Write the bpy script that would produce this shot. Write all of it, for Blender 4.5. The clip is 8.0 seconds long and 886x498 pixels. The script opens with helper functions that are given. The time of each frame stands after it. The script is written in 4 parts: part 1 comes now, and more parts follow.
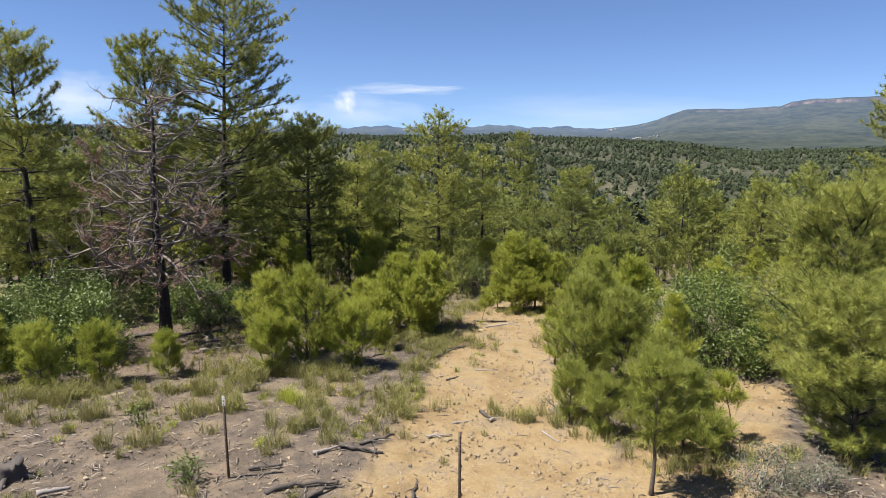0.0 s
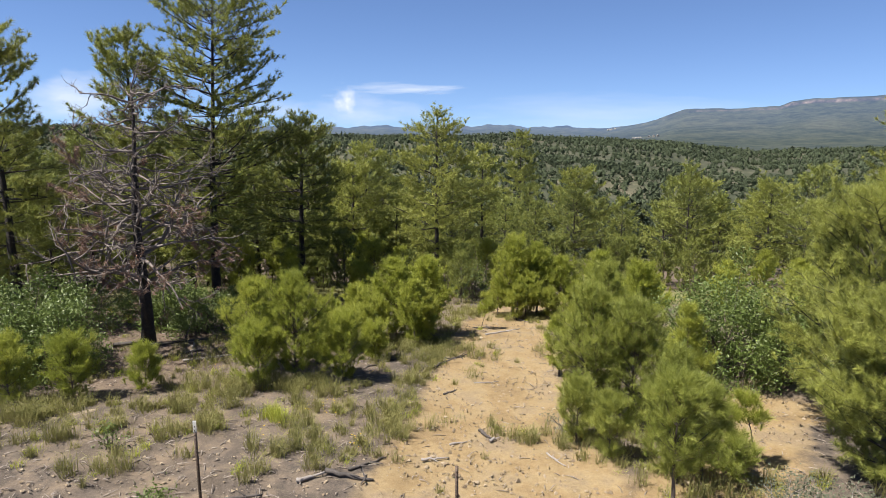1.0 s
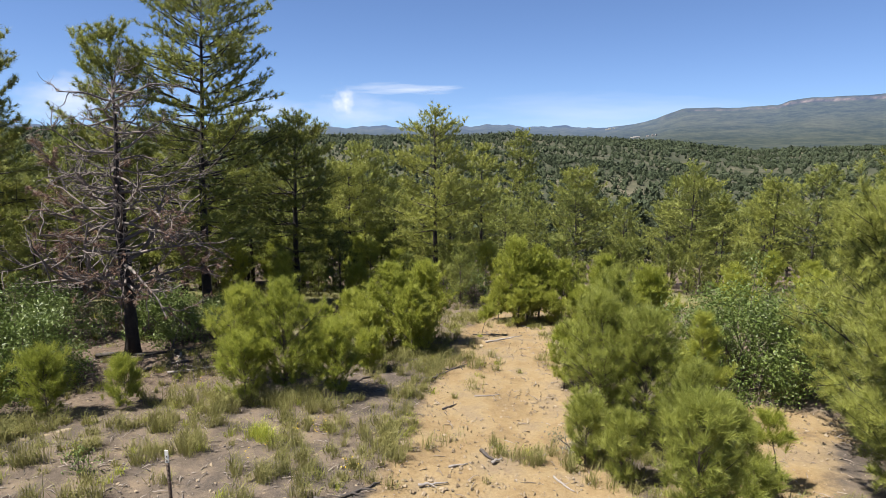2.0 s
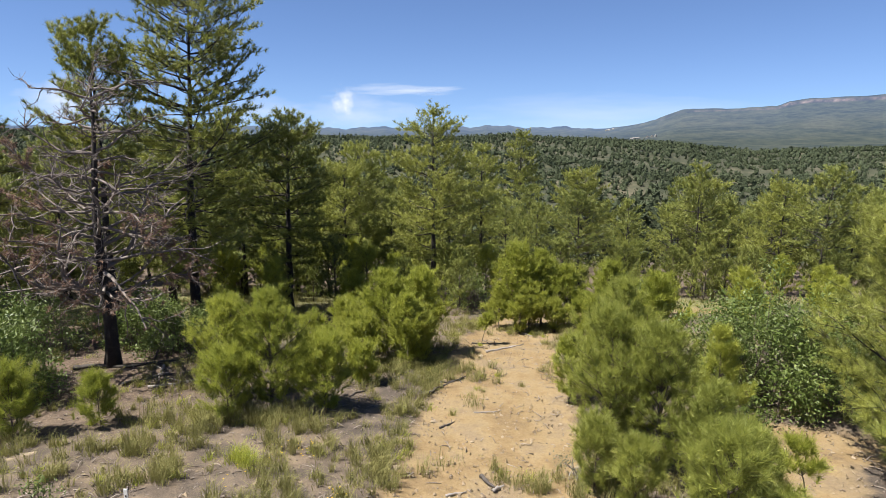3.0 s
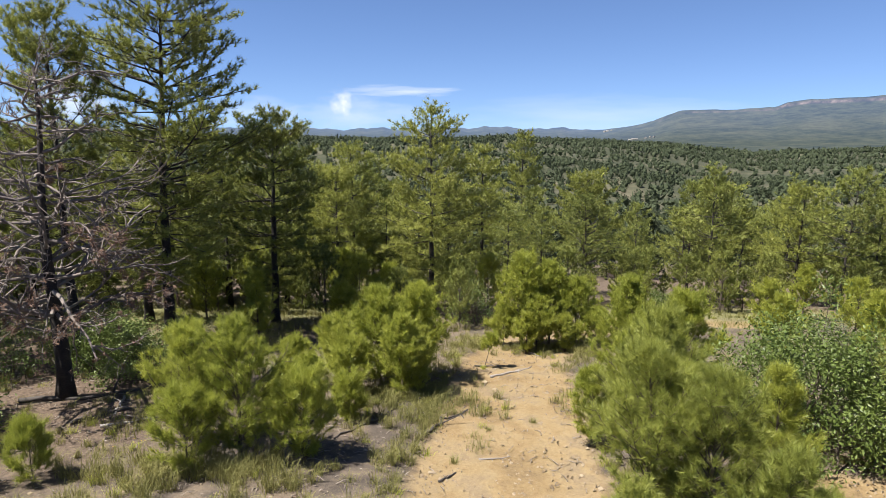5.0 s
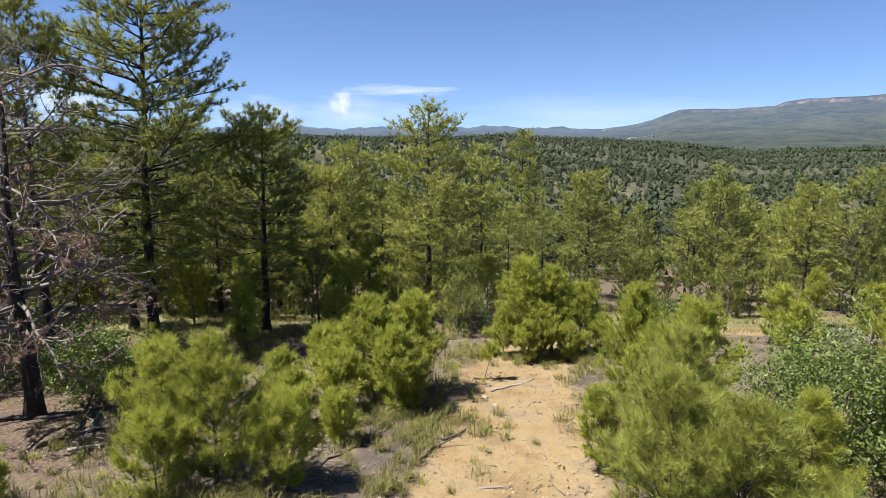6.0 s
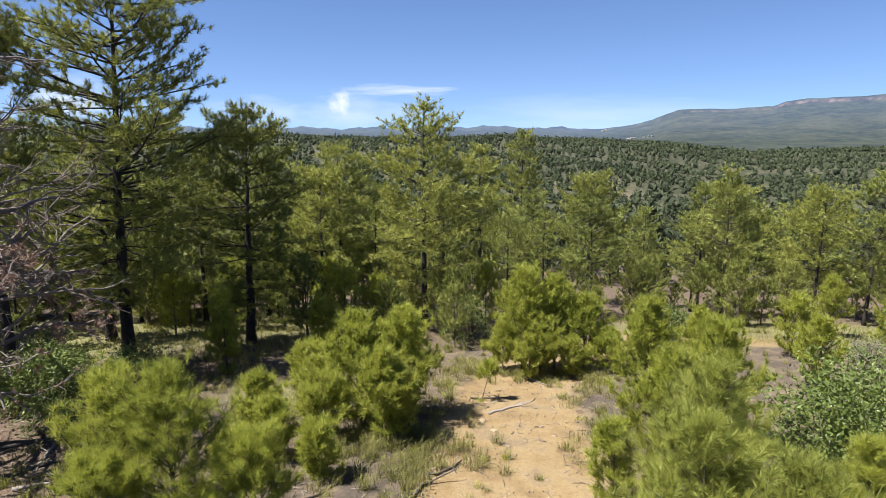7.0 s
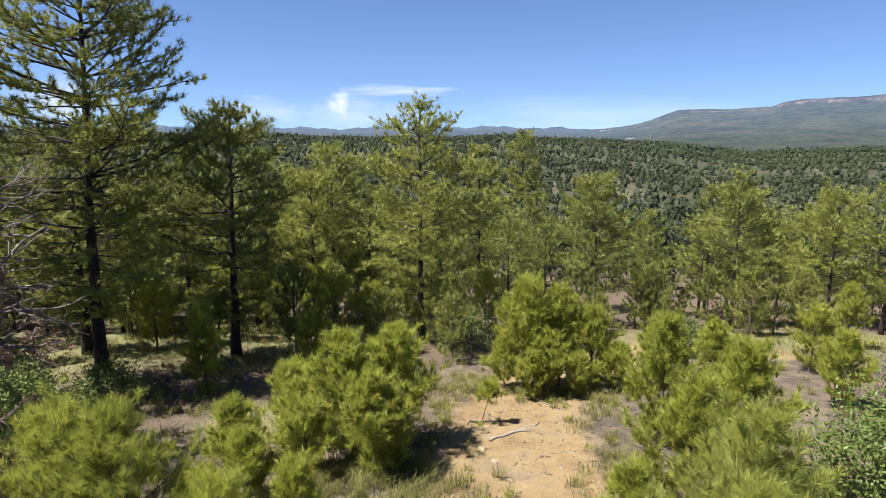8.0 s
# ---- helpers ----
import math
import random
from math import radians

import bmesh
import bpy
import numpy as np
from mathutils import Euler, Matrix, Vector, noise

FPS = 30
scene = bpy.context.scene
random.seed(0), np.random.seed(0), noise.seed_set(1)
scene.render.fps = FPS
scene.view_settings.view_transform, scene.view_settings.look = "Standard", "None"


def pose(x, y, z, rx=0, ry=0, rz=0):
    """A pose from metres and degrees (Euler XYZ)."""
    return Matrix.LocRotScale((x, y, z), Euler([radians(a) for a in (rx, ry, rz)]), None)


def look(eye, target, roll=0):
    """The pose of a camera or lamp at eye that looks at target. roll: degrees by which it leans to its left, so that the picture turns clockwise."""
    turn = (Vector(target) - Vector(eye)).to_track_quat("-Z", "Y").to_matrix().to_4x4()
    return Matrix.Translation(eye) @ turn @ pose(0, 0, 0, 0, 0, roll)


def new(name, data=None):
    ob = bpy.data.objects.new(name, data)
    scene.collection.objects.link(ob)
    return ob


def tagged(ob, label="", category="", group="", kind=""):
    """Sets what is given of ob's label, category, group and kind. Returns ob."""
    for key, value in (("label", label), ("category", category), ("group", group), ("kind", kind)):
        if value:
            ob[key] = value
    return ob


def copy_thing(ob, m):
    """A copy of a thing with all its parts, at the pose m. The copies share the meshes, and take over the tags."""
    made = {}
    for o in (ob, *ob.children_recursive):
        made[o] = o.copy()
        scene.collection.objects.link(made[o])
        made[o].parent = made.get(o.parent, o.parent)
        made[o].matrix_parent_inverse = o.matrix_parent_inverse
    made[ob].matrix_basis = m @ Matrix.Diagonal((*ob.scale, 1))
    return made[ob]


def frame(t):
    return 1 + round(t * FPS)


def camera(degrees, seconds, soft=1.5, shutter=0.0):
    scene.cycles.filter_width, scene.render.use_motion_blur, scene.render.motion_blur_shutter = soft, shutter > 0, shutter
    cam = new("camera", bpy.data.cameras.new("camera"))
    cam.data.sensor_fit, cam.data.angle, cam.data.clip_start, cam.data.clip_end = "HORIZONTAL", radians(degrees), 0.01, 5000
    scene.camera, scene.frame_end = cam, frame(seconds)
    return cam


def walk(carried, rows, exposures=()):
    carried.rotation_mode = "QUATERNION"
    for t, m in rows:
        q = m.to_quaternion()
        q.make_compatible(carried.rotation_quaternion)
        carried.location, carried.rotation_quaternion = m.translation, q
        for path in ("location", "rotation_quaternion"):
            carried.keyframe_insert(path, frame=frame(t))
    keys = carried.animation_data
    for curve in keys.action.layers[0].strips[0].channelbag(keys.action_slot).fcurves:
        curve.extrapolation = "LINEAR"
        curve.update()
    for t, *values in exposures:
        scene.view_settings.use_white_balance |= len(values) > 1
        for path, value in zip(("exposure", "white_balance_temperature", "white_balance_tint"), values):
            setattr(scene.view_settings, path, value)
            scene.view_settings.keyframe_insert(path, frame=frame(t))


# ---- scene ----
cam = camera(72.0, 8.0, soft=0.9)
EXPOSURE, SUN_STRENGTH, SKY_STRENGTH, SKY_AIR = 1.45, 4.9, 0.050, 0.8
REFLECT = 0.78            # share of the colours below that the surfaces send back
PATH = [
    (0, (0.772, 0.230, 4.955), (0.639, 2.190, 4.577), 0.10),
    (0.5, (0.774, 0.670, 4.923), (0.641, 2.630, 4.545), 0.10),
    (1, (0.768, 1.071, 4.910), (0.636, 3.030, 4.531), 0.10),
    (1.5, (0.743, 1.434, 4.904), (0.613, 3.393, 4.525), 0.00),
    (3, (0.733, 2.574, 4.851), (0.605, 4.534, 4.475), -0.10),
    (3.5, (0.723, 3.035, 4.843), (0.597, 4.996, 4.469), -0.10),
    (4, (0.669, 3.470, 4.840), (0.544, 5.430, 4.466), -0.10),
    (4.5, (0.622, 3.899, 4.813), (0.498, 5.860, 4.441), -0.10),
    (6, (0.589, 5.161, 4.801), (0.470, 7.122, 4.426), -0.10),
    (6.5, (0.669, 5.690, 4.797), (0.551, 7.651, 4.421), -0.10),
    (7, (0.635, 6.281, 4.798), (0.518, 8.242, 4.423), -0.10),
    (7.5, (0.598, 6.839, 4.804), (0.482, 8.801, 4.430), -0.10),
    (8, (0.629, 7.376, 4.799), (0.515, 9.337, 4.425), -0.10),
]
walk(cam, [(t, look(eye, target, roll)) for t, eye, target, roll in PATH], exposures=[(0, EXPOSURE - 0.03), (3, EXPOSURE - 0.02), (6, EXPOSURE + 0.09), (8, EXPOSURE + 0.11)])

# ---- sky, sun ----
SUN_DIR = Vector((-0.52, -0.22, 1.00)).normalized()      # from the ground towards the sun
world = bpy.data.worlds.new("sky")
scene.world = world
world.use_nodes = True
wn = world.node_tree.nodes
wn.clear()
w_out = wn.new("ShaderNodeOutputWorld")
w_bg = wn.new("ShaderNodeBackground")
w_sky = wn.new("ShaderNodeTexSky")
w_sky.sky_type = "NISHITA"
w_sky.sun_disc = False
w_sky.sun_elevation = math.asin(SUN_DIR.z)
w_sky.sun_rotation = math.atan2(SUN_DIR.x, SUN_DIR.y) % (2 * math.pi)
w_sky.altitude = 2100
w_sky.air_density = SKY_AIR
w_sky.dust_density = 0.1
w_sky.ozone_density = 3.0
w_tc = wn.new("ShaderNodeTexCoord")
w_map = wn.new("ShaderNodeMapping")
w_map.inputs["Location"].default_value = (0, 0, 0.05)
w_map.inputs["Scale"].default_value = (1, 1, 0.85)
world.node_tree.links.new(w_tc.outputs["Generated"], w_map.inputs["Vector"])
world.node_tree.links.new(w_map.outputs[0], w_sky.inputs["Vector"])
w_bg.inputs["Strength"].default_value = SKY_STRENGTH
w_tint = wn.new("ShaderNodeMix")
w_tint.data_type, w_tint.blend_type = "RGBA", "MULTIPLY"
w_tint.inputs[0].default_value = 1.0
w_tint.inputs[7].default_value = (0.92, 0.975, 1.12, 1)
world.node_tree.links.new(w_sky.outputs[0], w_tint.inputs[6])
world.node_tree.links.new(w_tint.outputs[2], w_bg.inputs["Color"])
world.node_tree.links.new(w_bg.outputs[0], w_out.inputs["Surface"])

sun = new("sun", bpy.data.lights.new("sun", "SUN"))
sun.data.energy = SUN_STRENGTH
sun.data.angle = radians(0.53)
sun.data.color = (1.0, 0.95, 0.86)
sun.matrix_world = look(SUN_DIR * 50, (0, 0, 0))


# ---- materials ----
def mat(name):
    m = bpy.data.materials.new(name)
    m.use_nodes = True
    nt = m.node_tree
    bsdf = nt.nodes["Principled BSDF"]
    return m, nt, bsdf


def node(nt, kind, **values):
    n = nt.nodes.new(kind)
    for key, value in values.items():
        n.inputs[key.replace("_", " ")].default_value = value
    return n


def noise_tex(nt, scale, detail=4.0, rough=0.6, coord="Object"):
    tc = nt.nodes.new("ShaderNodeTexCoord")
    n = node(nt, "ShaderNodeTexNoise", Scale=scale, Detail=detail, Roughness=rough)
    nt.links.new(tc.outputs[coord], n.inputs["Vector"])
    return n.outputs["Fac"]


def ramp(nt, fac, stops):
    r = nt.nodes.new("ShaderNodeValToRGB")
    els = r.color_ramp.elements
    while len(els) < len(stops):
        els.new(0.5)
    for e, (p, c) in zip(els, stops):
        e.position, e.color = p, (c[0] * REFLECT, c[1] * REFLECT, c[2] * REFLECT, 1)
    nt.links.new(fac, r.inputs["Fac"])
    return r.outputs["Color"]


def mix(nt, fac, a, b, blend="MIX"):
    m = nt.nodes.new("ShaderNodeMix")
    m.data_type, m.blend_type = "RGBA", blend
    for value, socket in ((fac, m.inputs[0]), (a, m.inputs[6]), (b, m.inputs[7])):
        if isinstance(value, bpy.types.NodeSocket):
            nt.links.new(value, socket)
        else:
            socket.default_value = value if isinstance(value, float) else (*value, 1)
    return m.outputs[2]


def bump(nt, bsdf, height, strength, distance):
    b = node(nt, "ShaderNodeBump", Strength=strength, Distance=distance)
    nt.links.new(height, b.inputs["Height"])
    nt.links.new(b.outputs["Normal"], bsdf.inputs["Normal"])


def leaf_material(name, dark, light, tint, gloss, through_share, patch=1.2, island=0.28):
    """Foliage: each needle or leaf its own tone, patches of fresh growth, some light let through."""
    m, nt, bsdf = mat(name)
    geo = nt.nodes.new("ShaderNodeNewGeometry")
    info = nt.nodes.new("ShaderNodeObjectInfo")
    base = ramp(nt, noise_tex(nt, patch, 3.0), [(0.36, dark), (0.64, light)])
    own = ramp(nt, geo.outputs["Random Per Island"], [(0.0, dark), (0.8, light), (1.0, tint)])
    tone = ramp(nt, noise_tex(nt, patch * 7.0, 2.0), [(0.38, dark), (0.62, light)])
    col = mix(nt, island, mix(nt, 0.5, base, tone), own)
    col = mix(nt, 0.18, col, ramp(nt, info.outputs["Random"], [(0.0, dark), (0.5, light), (1.0, tint)]))
    nt.links.new(col, bsdf.inputs["Base Color"])
    bsdf.inputs["Roughness"].default_value = gloss
    bsdf.inputs["Specular IOR Level"].default_value = 0.35
    trans = nt.nodes.new("ShaderNodeBsdfTranslucent")
    nt.links.new(col, trans.inputs["Color"])
    both = nt.nodes.new("ShaderNodeMixShader")
    both.inputs["Fac"].default_value = through_share
    nt.links.new(bsdf.outputs[0], both.inputs[1])
    nt.links.new(trans.outputs[0], both.inputs[2])
    nt.links.new(both.outputs[0], nt.nodes["Material Output"].inputs["Surface"])
    return m


def rough_material(name, stops, scale, fine, bump_d, rough=0.9, island=0.0):
    """Bark, wood, stone: colour at two scales and a bump."""
    m, nt, bsdf = mat(name)
    big, small = noise_tex(nt, scale, 5.0), noise_tex(nt, fine, 3.0)
    col = ramp(nt, big, stops)
    col = mix(nt, 0.45, col, ramp(nt, small, stops))
    if island:
        info = nt.nodes.new("ShaderNodeObjectInfo")
        geo = nt.nodes.new("ShaderNodeNewGeometry")
        col = mix(nt, island, col, ramp(nt, geo.outputs["Random Per Island"], [(0.0, stops[0][1]), (1.0, stops[-1][1])]))
        col = mix(nt, island * 0.6, col, ramp(nt, info.outputs["Random"], [(0.0, stops[0][1]), (1.0, stops[-1][1])]))
    nt.links.new(col, bsdf.inputs["Base Color"])
    bsdf.inputs["Roughness"].default_value = rough
    bump(nt, bsdf, small, 0.7, bump_d)
    return m


NEEDLE_YOUNG = leaf_material("young_pine_needles", (0.165, 0.205, 0.029), (0.535, 0.565, 0.096), (0.630, 0.620, 0.150), 0.5, 0.48, island=0.45)
NEEDLE_THICKET = leaf_material("thicket_pine_needles", (0.125, 0.158, 0.030), (0.430, 0.460, 0.095), (0.540, 0.535, 0.140), 0.5, 0.42, island=0.45)
NEEDLE_OLD = leaf_material("pine_needles", (0.056, 0.078, 0.018), (0.440, 0.462, 0.094), (0.580, 0.560, 0.135), 0.55, 0.27, 0.9)
NEEDLE_FOREST = leaf_material("woodland_pine_needles", (0.050, 0.072, 0.018), (0.365, 0.400, 0.088), (0.480, 0.480, 0.125), 0.55, 0.24, 0.9)
NEEDLE_DEAD = leaf_material("dead_needles", (0.150, 0.085, 0.060), (0.270, 0.170, 0.120), (0.330, 0.240, 0.180), 0.8, 0.15)
OAK_LEAF = leaf_material("oak_leaves", (0.046, 0.078, 0.016), (0.180, 0.235, 0.052), (0.340, 0.390, 0.130), 0.45, 0.26, 2.5)
SAGE_LEAF = leaf_material("sage_leaves", (0.085, 0.098, 0.060), (0.150, 0.165, 0.105), (0.210, 0.215, 0.150), 0.7, 0.2)
GRASS = leaf_material("dry_grass", (0.130, 0.140, 0.038), (0.310, 0.285, 0.095), (0.470, 0.400, 0.200), 0.8, 0.3, 0.35)
FAR_TREES = leaf_material("far_woods", (0.028, 0.042, 0.020), (0.066, 0.084, 0.040), (0.105, 0.115, 0.062), 0.9, 0.12, 0.02)
FLOWER = leaf_material("yellow_flowers", (0.55, 0.38, 0.02), (0.70, 0.50, 0.03), (0.75, 0.45, 0.03), 0.6, 0.3)
BARK_DARK = rough_material("dark_pine_bark", [(0.3, (0.014, 0.011, 0.010)), (0.55, (0.034, 0.026, 0.022)), (0.75, (0.080, 0.058, 0.046))], 6.0, 38.0, 0.03)
BARK_YOUNG = rough_material("young_pine_bark", [(0.3, (0.060, 0.045, 0.036)), (0.7, (0.150, 0.115, 0.090))], 12.0, 60.0, 0.01)
WOOD_GREY = rough_material("weathered_wood", [(0.3, (0.140, 0.120, 0.110)), (0.5, (0.260, 0.230, 0.210)), (0.75, (0.420, 0.380, 0.350))], 7.0, 50.0, 0.008, 0.85, 0.3)
WOOD_CHAR = rough_material("charred_wood", [(0.3, (0.022, 0.019, 0.018)), (0.6, (0.070, 0.058, 0.052)), (0.8, (0.170, 0.140, 0.120))], 8.0, 45.0, 0.012, 0.85, 0.2)
STONE = rough_material("sandstone", [(0.3, (0.170, 0.120, 0.074)), (0.55, (0.310, 0.235, 0.150)), (0.75, (0.460, 0.375, 0.265))], 6.0, 60.0, 0.006, 0.9, 0.5)
LITTER = rough_material("wood_litter", [(0.3, (0.090, 0.070, 0.060)), (0.6, (0.230, 0.185, 0.155)), (0.8, (0.400, 0.340, 0.290))], 6.0, 40.0, 0.004, 0.9, 0.6)


def ground_material():
    m, nt, bsdf = mat("ground_soil")
    sand_at = nt.nodes.new("ShaderNodeAttribute")
    sand_at.attribute_name = "sand"
    far_at = nt.nodes.new("ShaderNodeAttribute")
    far_at.attribute_name = "far"
    duff_at = nt.nodes.new("ShaderNodeAttribute")
    duff_at.attribute_name = "duff"
    big, mid, fine, speck = noise_tex(nt, 0.35, 4.0), noise_tex(nt, 2.2, 5.0), noise_tex(nt, 16.0, 5.0, 0.7), noise_tex(nt, 60.0, 2.0)
    sand = ramp(nt, noise_tex(nt, 1.1, 6.0, 0.65), [(0.34, (0.215, 0.150, 0.088)), (0.44, (0.360, 0.250, 0.128)), (0.53, (0.440, 0.335, 0.195)), (0.62, (0.300, 0.240, 0.180))])
    sand = mix(nt, 0.40, sand, ramp(nt, fine, [(0.36, (0.130, 0.092, 0.058)), (0.45, (0.300, 0.212, 0.116)), (0.56, (0.370, 0.270, 0.150)), (0.68, (0.460, 0.370, 0.245))]))
    soil = ramp(nt, big, [(0.40, (0.092, 0.081, 0.072)), (0.5, (0.160, 0.130, 0.104)), (0.58, (0.290, 0.220, 0.142))])
    soil = mix(nt, 0.55, soil, ramp(nt, fine, [(0.37, (0.036, 0.030, 0.023)), (0.47, (0.130, 0.107, 0.079)), (0.58, (0.195, 0.158, 0.112)), (0.68, (0.320, 0.270, 0.198))]))
    soil = mix(nt, 0.30, soil, ramp(nt, speck, [(0.36, (0.030, 0.025, 0.020)), (0.5, (0.160, 0.130, 0.096)), (0.66, (0.420, 0.360, 0.270))]))
    sand = mix(nt, 0.22, sand, ramp(nt, speck, [(0.34, (0.120, 0.082, 0.050)), (0.5, (0.340, 0.245, 0.135)), (0.66, (0.480, 0.385, 0.250))]))
    sand = mix(nt, 1.0, sand, (0.75, 0.74, 0.71), "MULTIPLY")
    soil = mix(nt, 0.42, soil, ramp(nt, mid, [(0.38, (0.062, 0.056, 0.053)), (0.47, (0.120, 0.104, 0.090)), (0.55, (0.240, 0.195, 0.145)), (0.64, (0.330, 0.262, 0.180))]))
    soil = mix(nt, 1.0, soil, (0.78, 0.75, 0.77), "MULTIPLY")
    duff = ramp(nt, fine, [(0.33, (0.056, 0.041, 0.032)), (0.5, (0.130, 0.094, 0.070)), (0.7, (0.225, 0.172, 0.130))])
    scrub = ramp(nt, noise_tex(nt, 0.02, 6.0, 0.7), [(0.36, (0.026, 0.036, 0.020)), (0.52, (0.048, 0.056, 0.032)), (0.66, (0.170, 0.145, 0.100))])
    scrub = mix(nt, 0.5, scrub, ramp(nt, noise_tex(nt, 0.09, 4.0, 0.7), [(0.38, (0.022, 0.031, 0.020)), (0.6, (0.085, 0.084, 0.054)), (0.70, (0.170, 0.148, 0.105))]))
    # ragged edge between sand and soil
    edge = nt.nodes.new("ShaderNodeMath")
    edge.operation = "MULTIPLY_ADD"
    nt.links.new(mid, edge.inputs[0])
    edge.inputs[1].default_value = 0.7
    nt.links.new(sand_at.outputs["Fac"], edge.inputs[2])
    mask = nt.nodes.new("ShaderNodeMapRange")
    mask.inputs["From Min"].default_value, mask.inputs["From Max"].default_value = 0.68, 1.0
    nt.links.new(edge.outputs[0], mask.inputs["Value"])
    col = mix(nt, mask.outputs[0], soil, sand)
    meadow_at = nt.nodes.new("ShaderNodeAttribute")
    meadow_at.attribute_name = "meadow"
    turf = ramp(nt, fine, [(0.36, (0.085, 0.090, 0.036)), (0.5, (0.190, 0.182, 0.082)), (0.66, (0.280, 0.258, 0.135))])
    col = mix(nt, meadow_at.outputs["Fac"], col, turf)
    col = mix(nt, duff_at.outputs["Fac"], col, duff)
    col = mix(nt, far_at.outputs["Fac"], col, scrub)
    nt.links.new(col, bsdf.inputs["Base Color"])
    bsdf.inputs["Roughness"].default_value = 0.95
    bsdf.inputs["Specular IOR Level"].default_value = 0.15
    h = mix(nt, 0.45, fine, mix(nt, 0.3, mid, speck))
    bump(nt, bsdf, h, 0.9, 0.055)
    return m


GROUND = ground_material()


# ---- meshes from arrays ----
class Shape:
    """Gathers vertices and triangles."""

    def __init__(self):
        self.v, self.f, self.n = [], [], 0

    def add(self, v, f):
        self.v.append(np.asarray(v, dtype=np.float32))
        self.f.append(np.asarray(f, dtype=np.int32) + self.n)
        self.n += len(v)

    def tube(self, pts, radii, sides=5, cap=True):
        pts = np.asarray(pts, dtype=float)
        k = len(pts)
        tang = np.gradient(pts, axis=0)
        tang /= np.linalg.norm(tang, axis=1)[:, None] + 1e-9
        ref = np.array((0.31, 0.17, 0.93)) if abs(tang[0][2]) < 0.8 else np.array((0.93, 0.31, 0.1))
        a = np.cross(tang, ref)
        a /= np.linalg.norm(a, axis=1)[:, None] + 1e-9
        b = np.cross(tang, a)
        ang = np.linspace(0, 2 * np.pi, sides, endpoint=False)
        ring = a[:, None, :] * np.cos(ang)[None, :, None] + b[:, None, :] * np.sin(ang)[None, :, None]
        v = (pts[:, None, :] + ring * np.asarray(radii, dtype=float)[:, None, None]).reshape(-1, 3)
        f = []
        for i in range(k - 1):
            for j in range(sides):
                p, q = i * sides + j, i * sides + (j + 1) % sides
                f += [(p, q, p + sides), (q, q + sides, p + sides)]
        if cap:
            for j in range(1, sides - 1):
                f += [(0, j + 1, j), ((k - 1) * sides, (k - 1) * sides + j, (k - 1) * sides + j + 1)]
        self.add(v, f)

    def mesh(self, name, smooth=True):
        me = bpy.data.meshes.new(name)
        if not self.v:
            return me
        v, f = np.concatenate(self.v), np.concatenate(self.f)
        me.vertices.add(len(v))
        me.vertices.foreach_set("co", v.ravel())
        me.loops.add(f.size)
        me.loops.foreach_set("vertex_index", f.ravel())
        me.polygons.add(len(f))
        me.polygons.foreach_set("loop_start", np.arange(0, f.size, 3, dtype=np.int32))
        me.polygons.foreach_set("use_smooth", np.full(len(f), smooth))
        me.update(calc_edges=True)
        return me


def part(name, shape, material, parent, label="", smooth=True):
    me = shape.mesh(name, smooth)
    me.materials.append(material)
    ob = new(name, me)
    ob.parent = parent
    if label:
        ob["label"] = label
    return ob


def unit(v):
    return v / (np.linalg.norm(v) + 1e-9)


# ---- the lie of the land ----
def near_height(x, y):
    """The slope round the track: it falls away ahead."""
    yc = np.clip(y, 2, 30)
    return 0.494 - 0.008 * np.clip(x, -60, 60) - 0.028 * yc - 0.00241 * yc * yc - 0.1726 * np.clip(y - 30, 0, 90)


def far_height(r, a):
    """A wooded valley and its far side, the plain behind, and the mesa; a: degrees clockwise from straight ahead."""
    crest = np.interp(a, (-60, -37, -14, 2, 10, 16, 19.5, 23, 26, 30, 60), (4, 6.5, -2.5, -2.5, -4.5, -8, -14, -18, -14, -12, -12))
    up = np.clip((r - 150) / 480, 0, 1)
    hill = -21 + (crest + 21) * (0.65 * up + 0.35 * up * up * (3 - 2 * up))
    drop = np.clip((r - 640) / 600, 0, 1)
    hill = hill + (-36 - hill) * drop * drop * (3 - 2 * drop)
    top = np.interp(a, (-70, -40, -20, -12, -8, 0, 6, 10, 11.2, 13, 15, 16.6, 17.3, 19, 24.4, 25.2, 28, 32.5, 60),
                    (40, 38, 34, 29, 31, 38, 30, 23, 23, 35, 55, 84, 98, 101, 107, 124, 133, 146, 150))
    top = top + np.clip((12 - a) / 4, 0, 1) * (5 * np.sin(a * 1.1) + 3.5 * np.sin(a * 2.7 + 1) + 2 * np.sin(a * 6.1))
    foot = np.interp(a, (8, 16), (3600, 2900))
    climb = np.clip((r - 1500) / (foot - 1500), 0, 1)
    cliff = np.clip((r - foot) / 20, 0, 1)
    hill = hill + (top + 36) * (0.86 * climb ** 1.9 + 0.14 * cliff)
    return hill


def land(x, y):
    x, y = np.asarray(x, dtype=float), np.asarray(y, dtype=float)
    r = np.hypot(x - 0.7, y)
    a = np.degrees(np.arctan2(x - 0.7, y))
    t = np.clip((r - 95) / 60, 0, 1)
    t = t * t * (3 - 2 * t)
    z = near_height(x, y) * (1 - t) + far_height(r, np.clip(a, -60, 60)) * t
    und = np.clip((r - 110) / 80, 0, 1) * np.clip((900 - r) / 300, 0, 1)
    return z + und * (2.2 * np.sin(x * 0.031 + 0.7) * np.sin(y * 0.023) + 1.3 * np.sin(x * 0.083 + y * 0.05))


def at(x, y):
    return float(land(x, y))


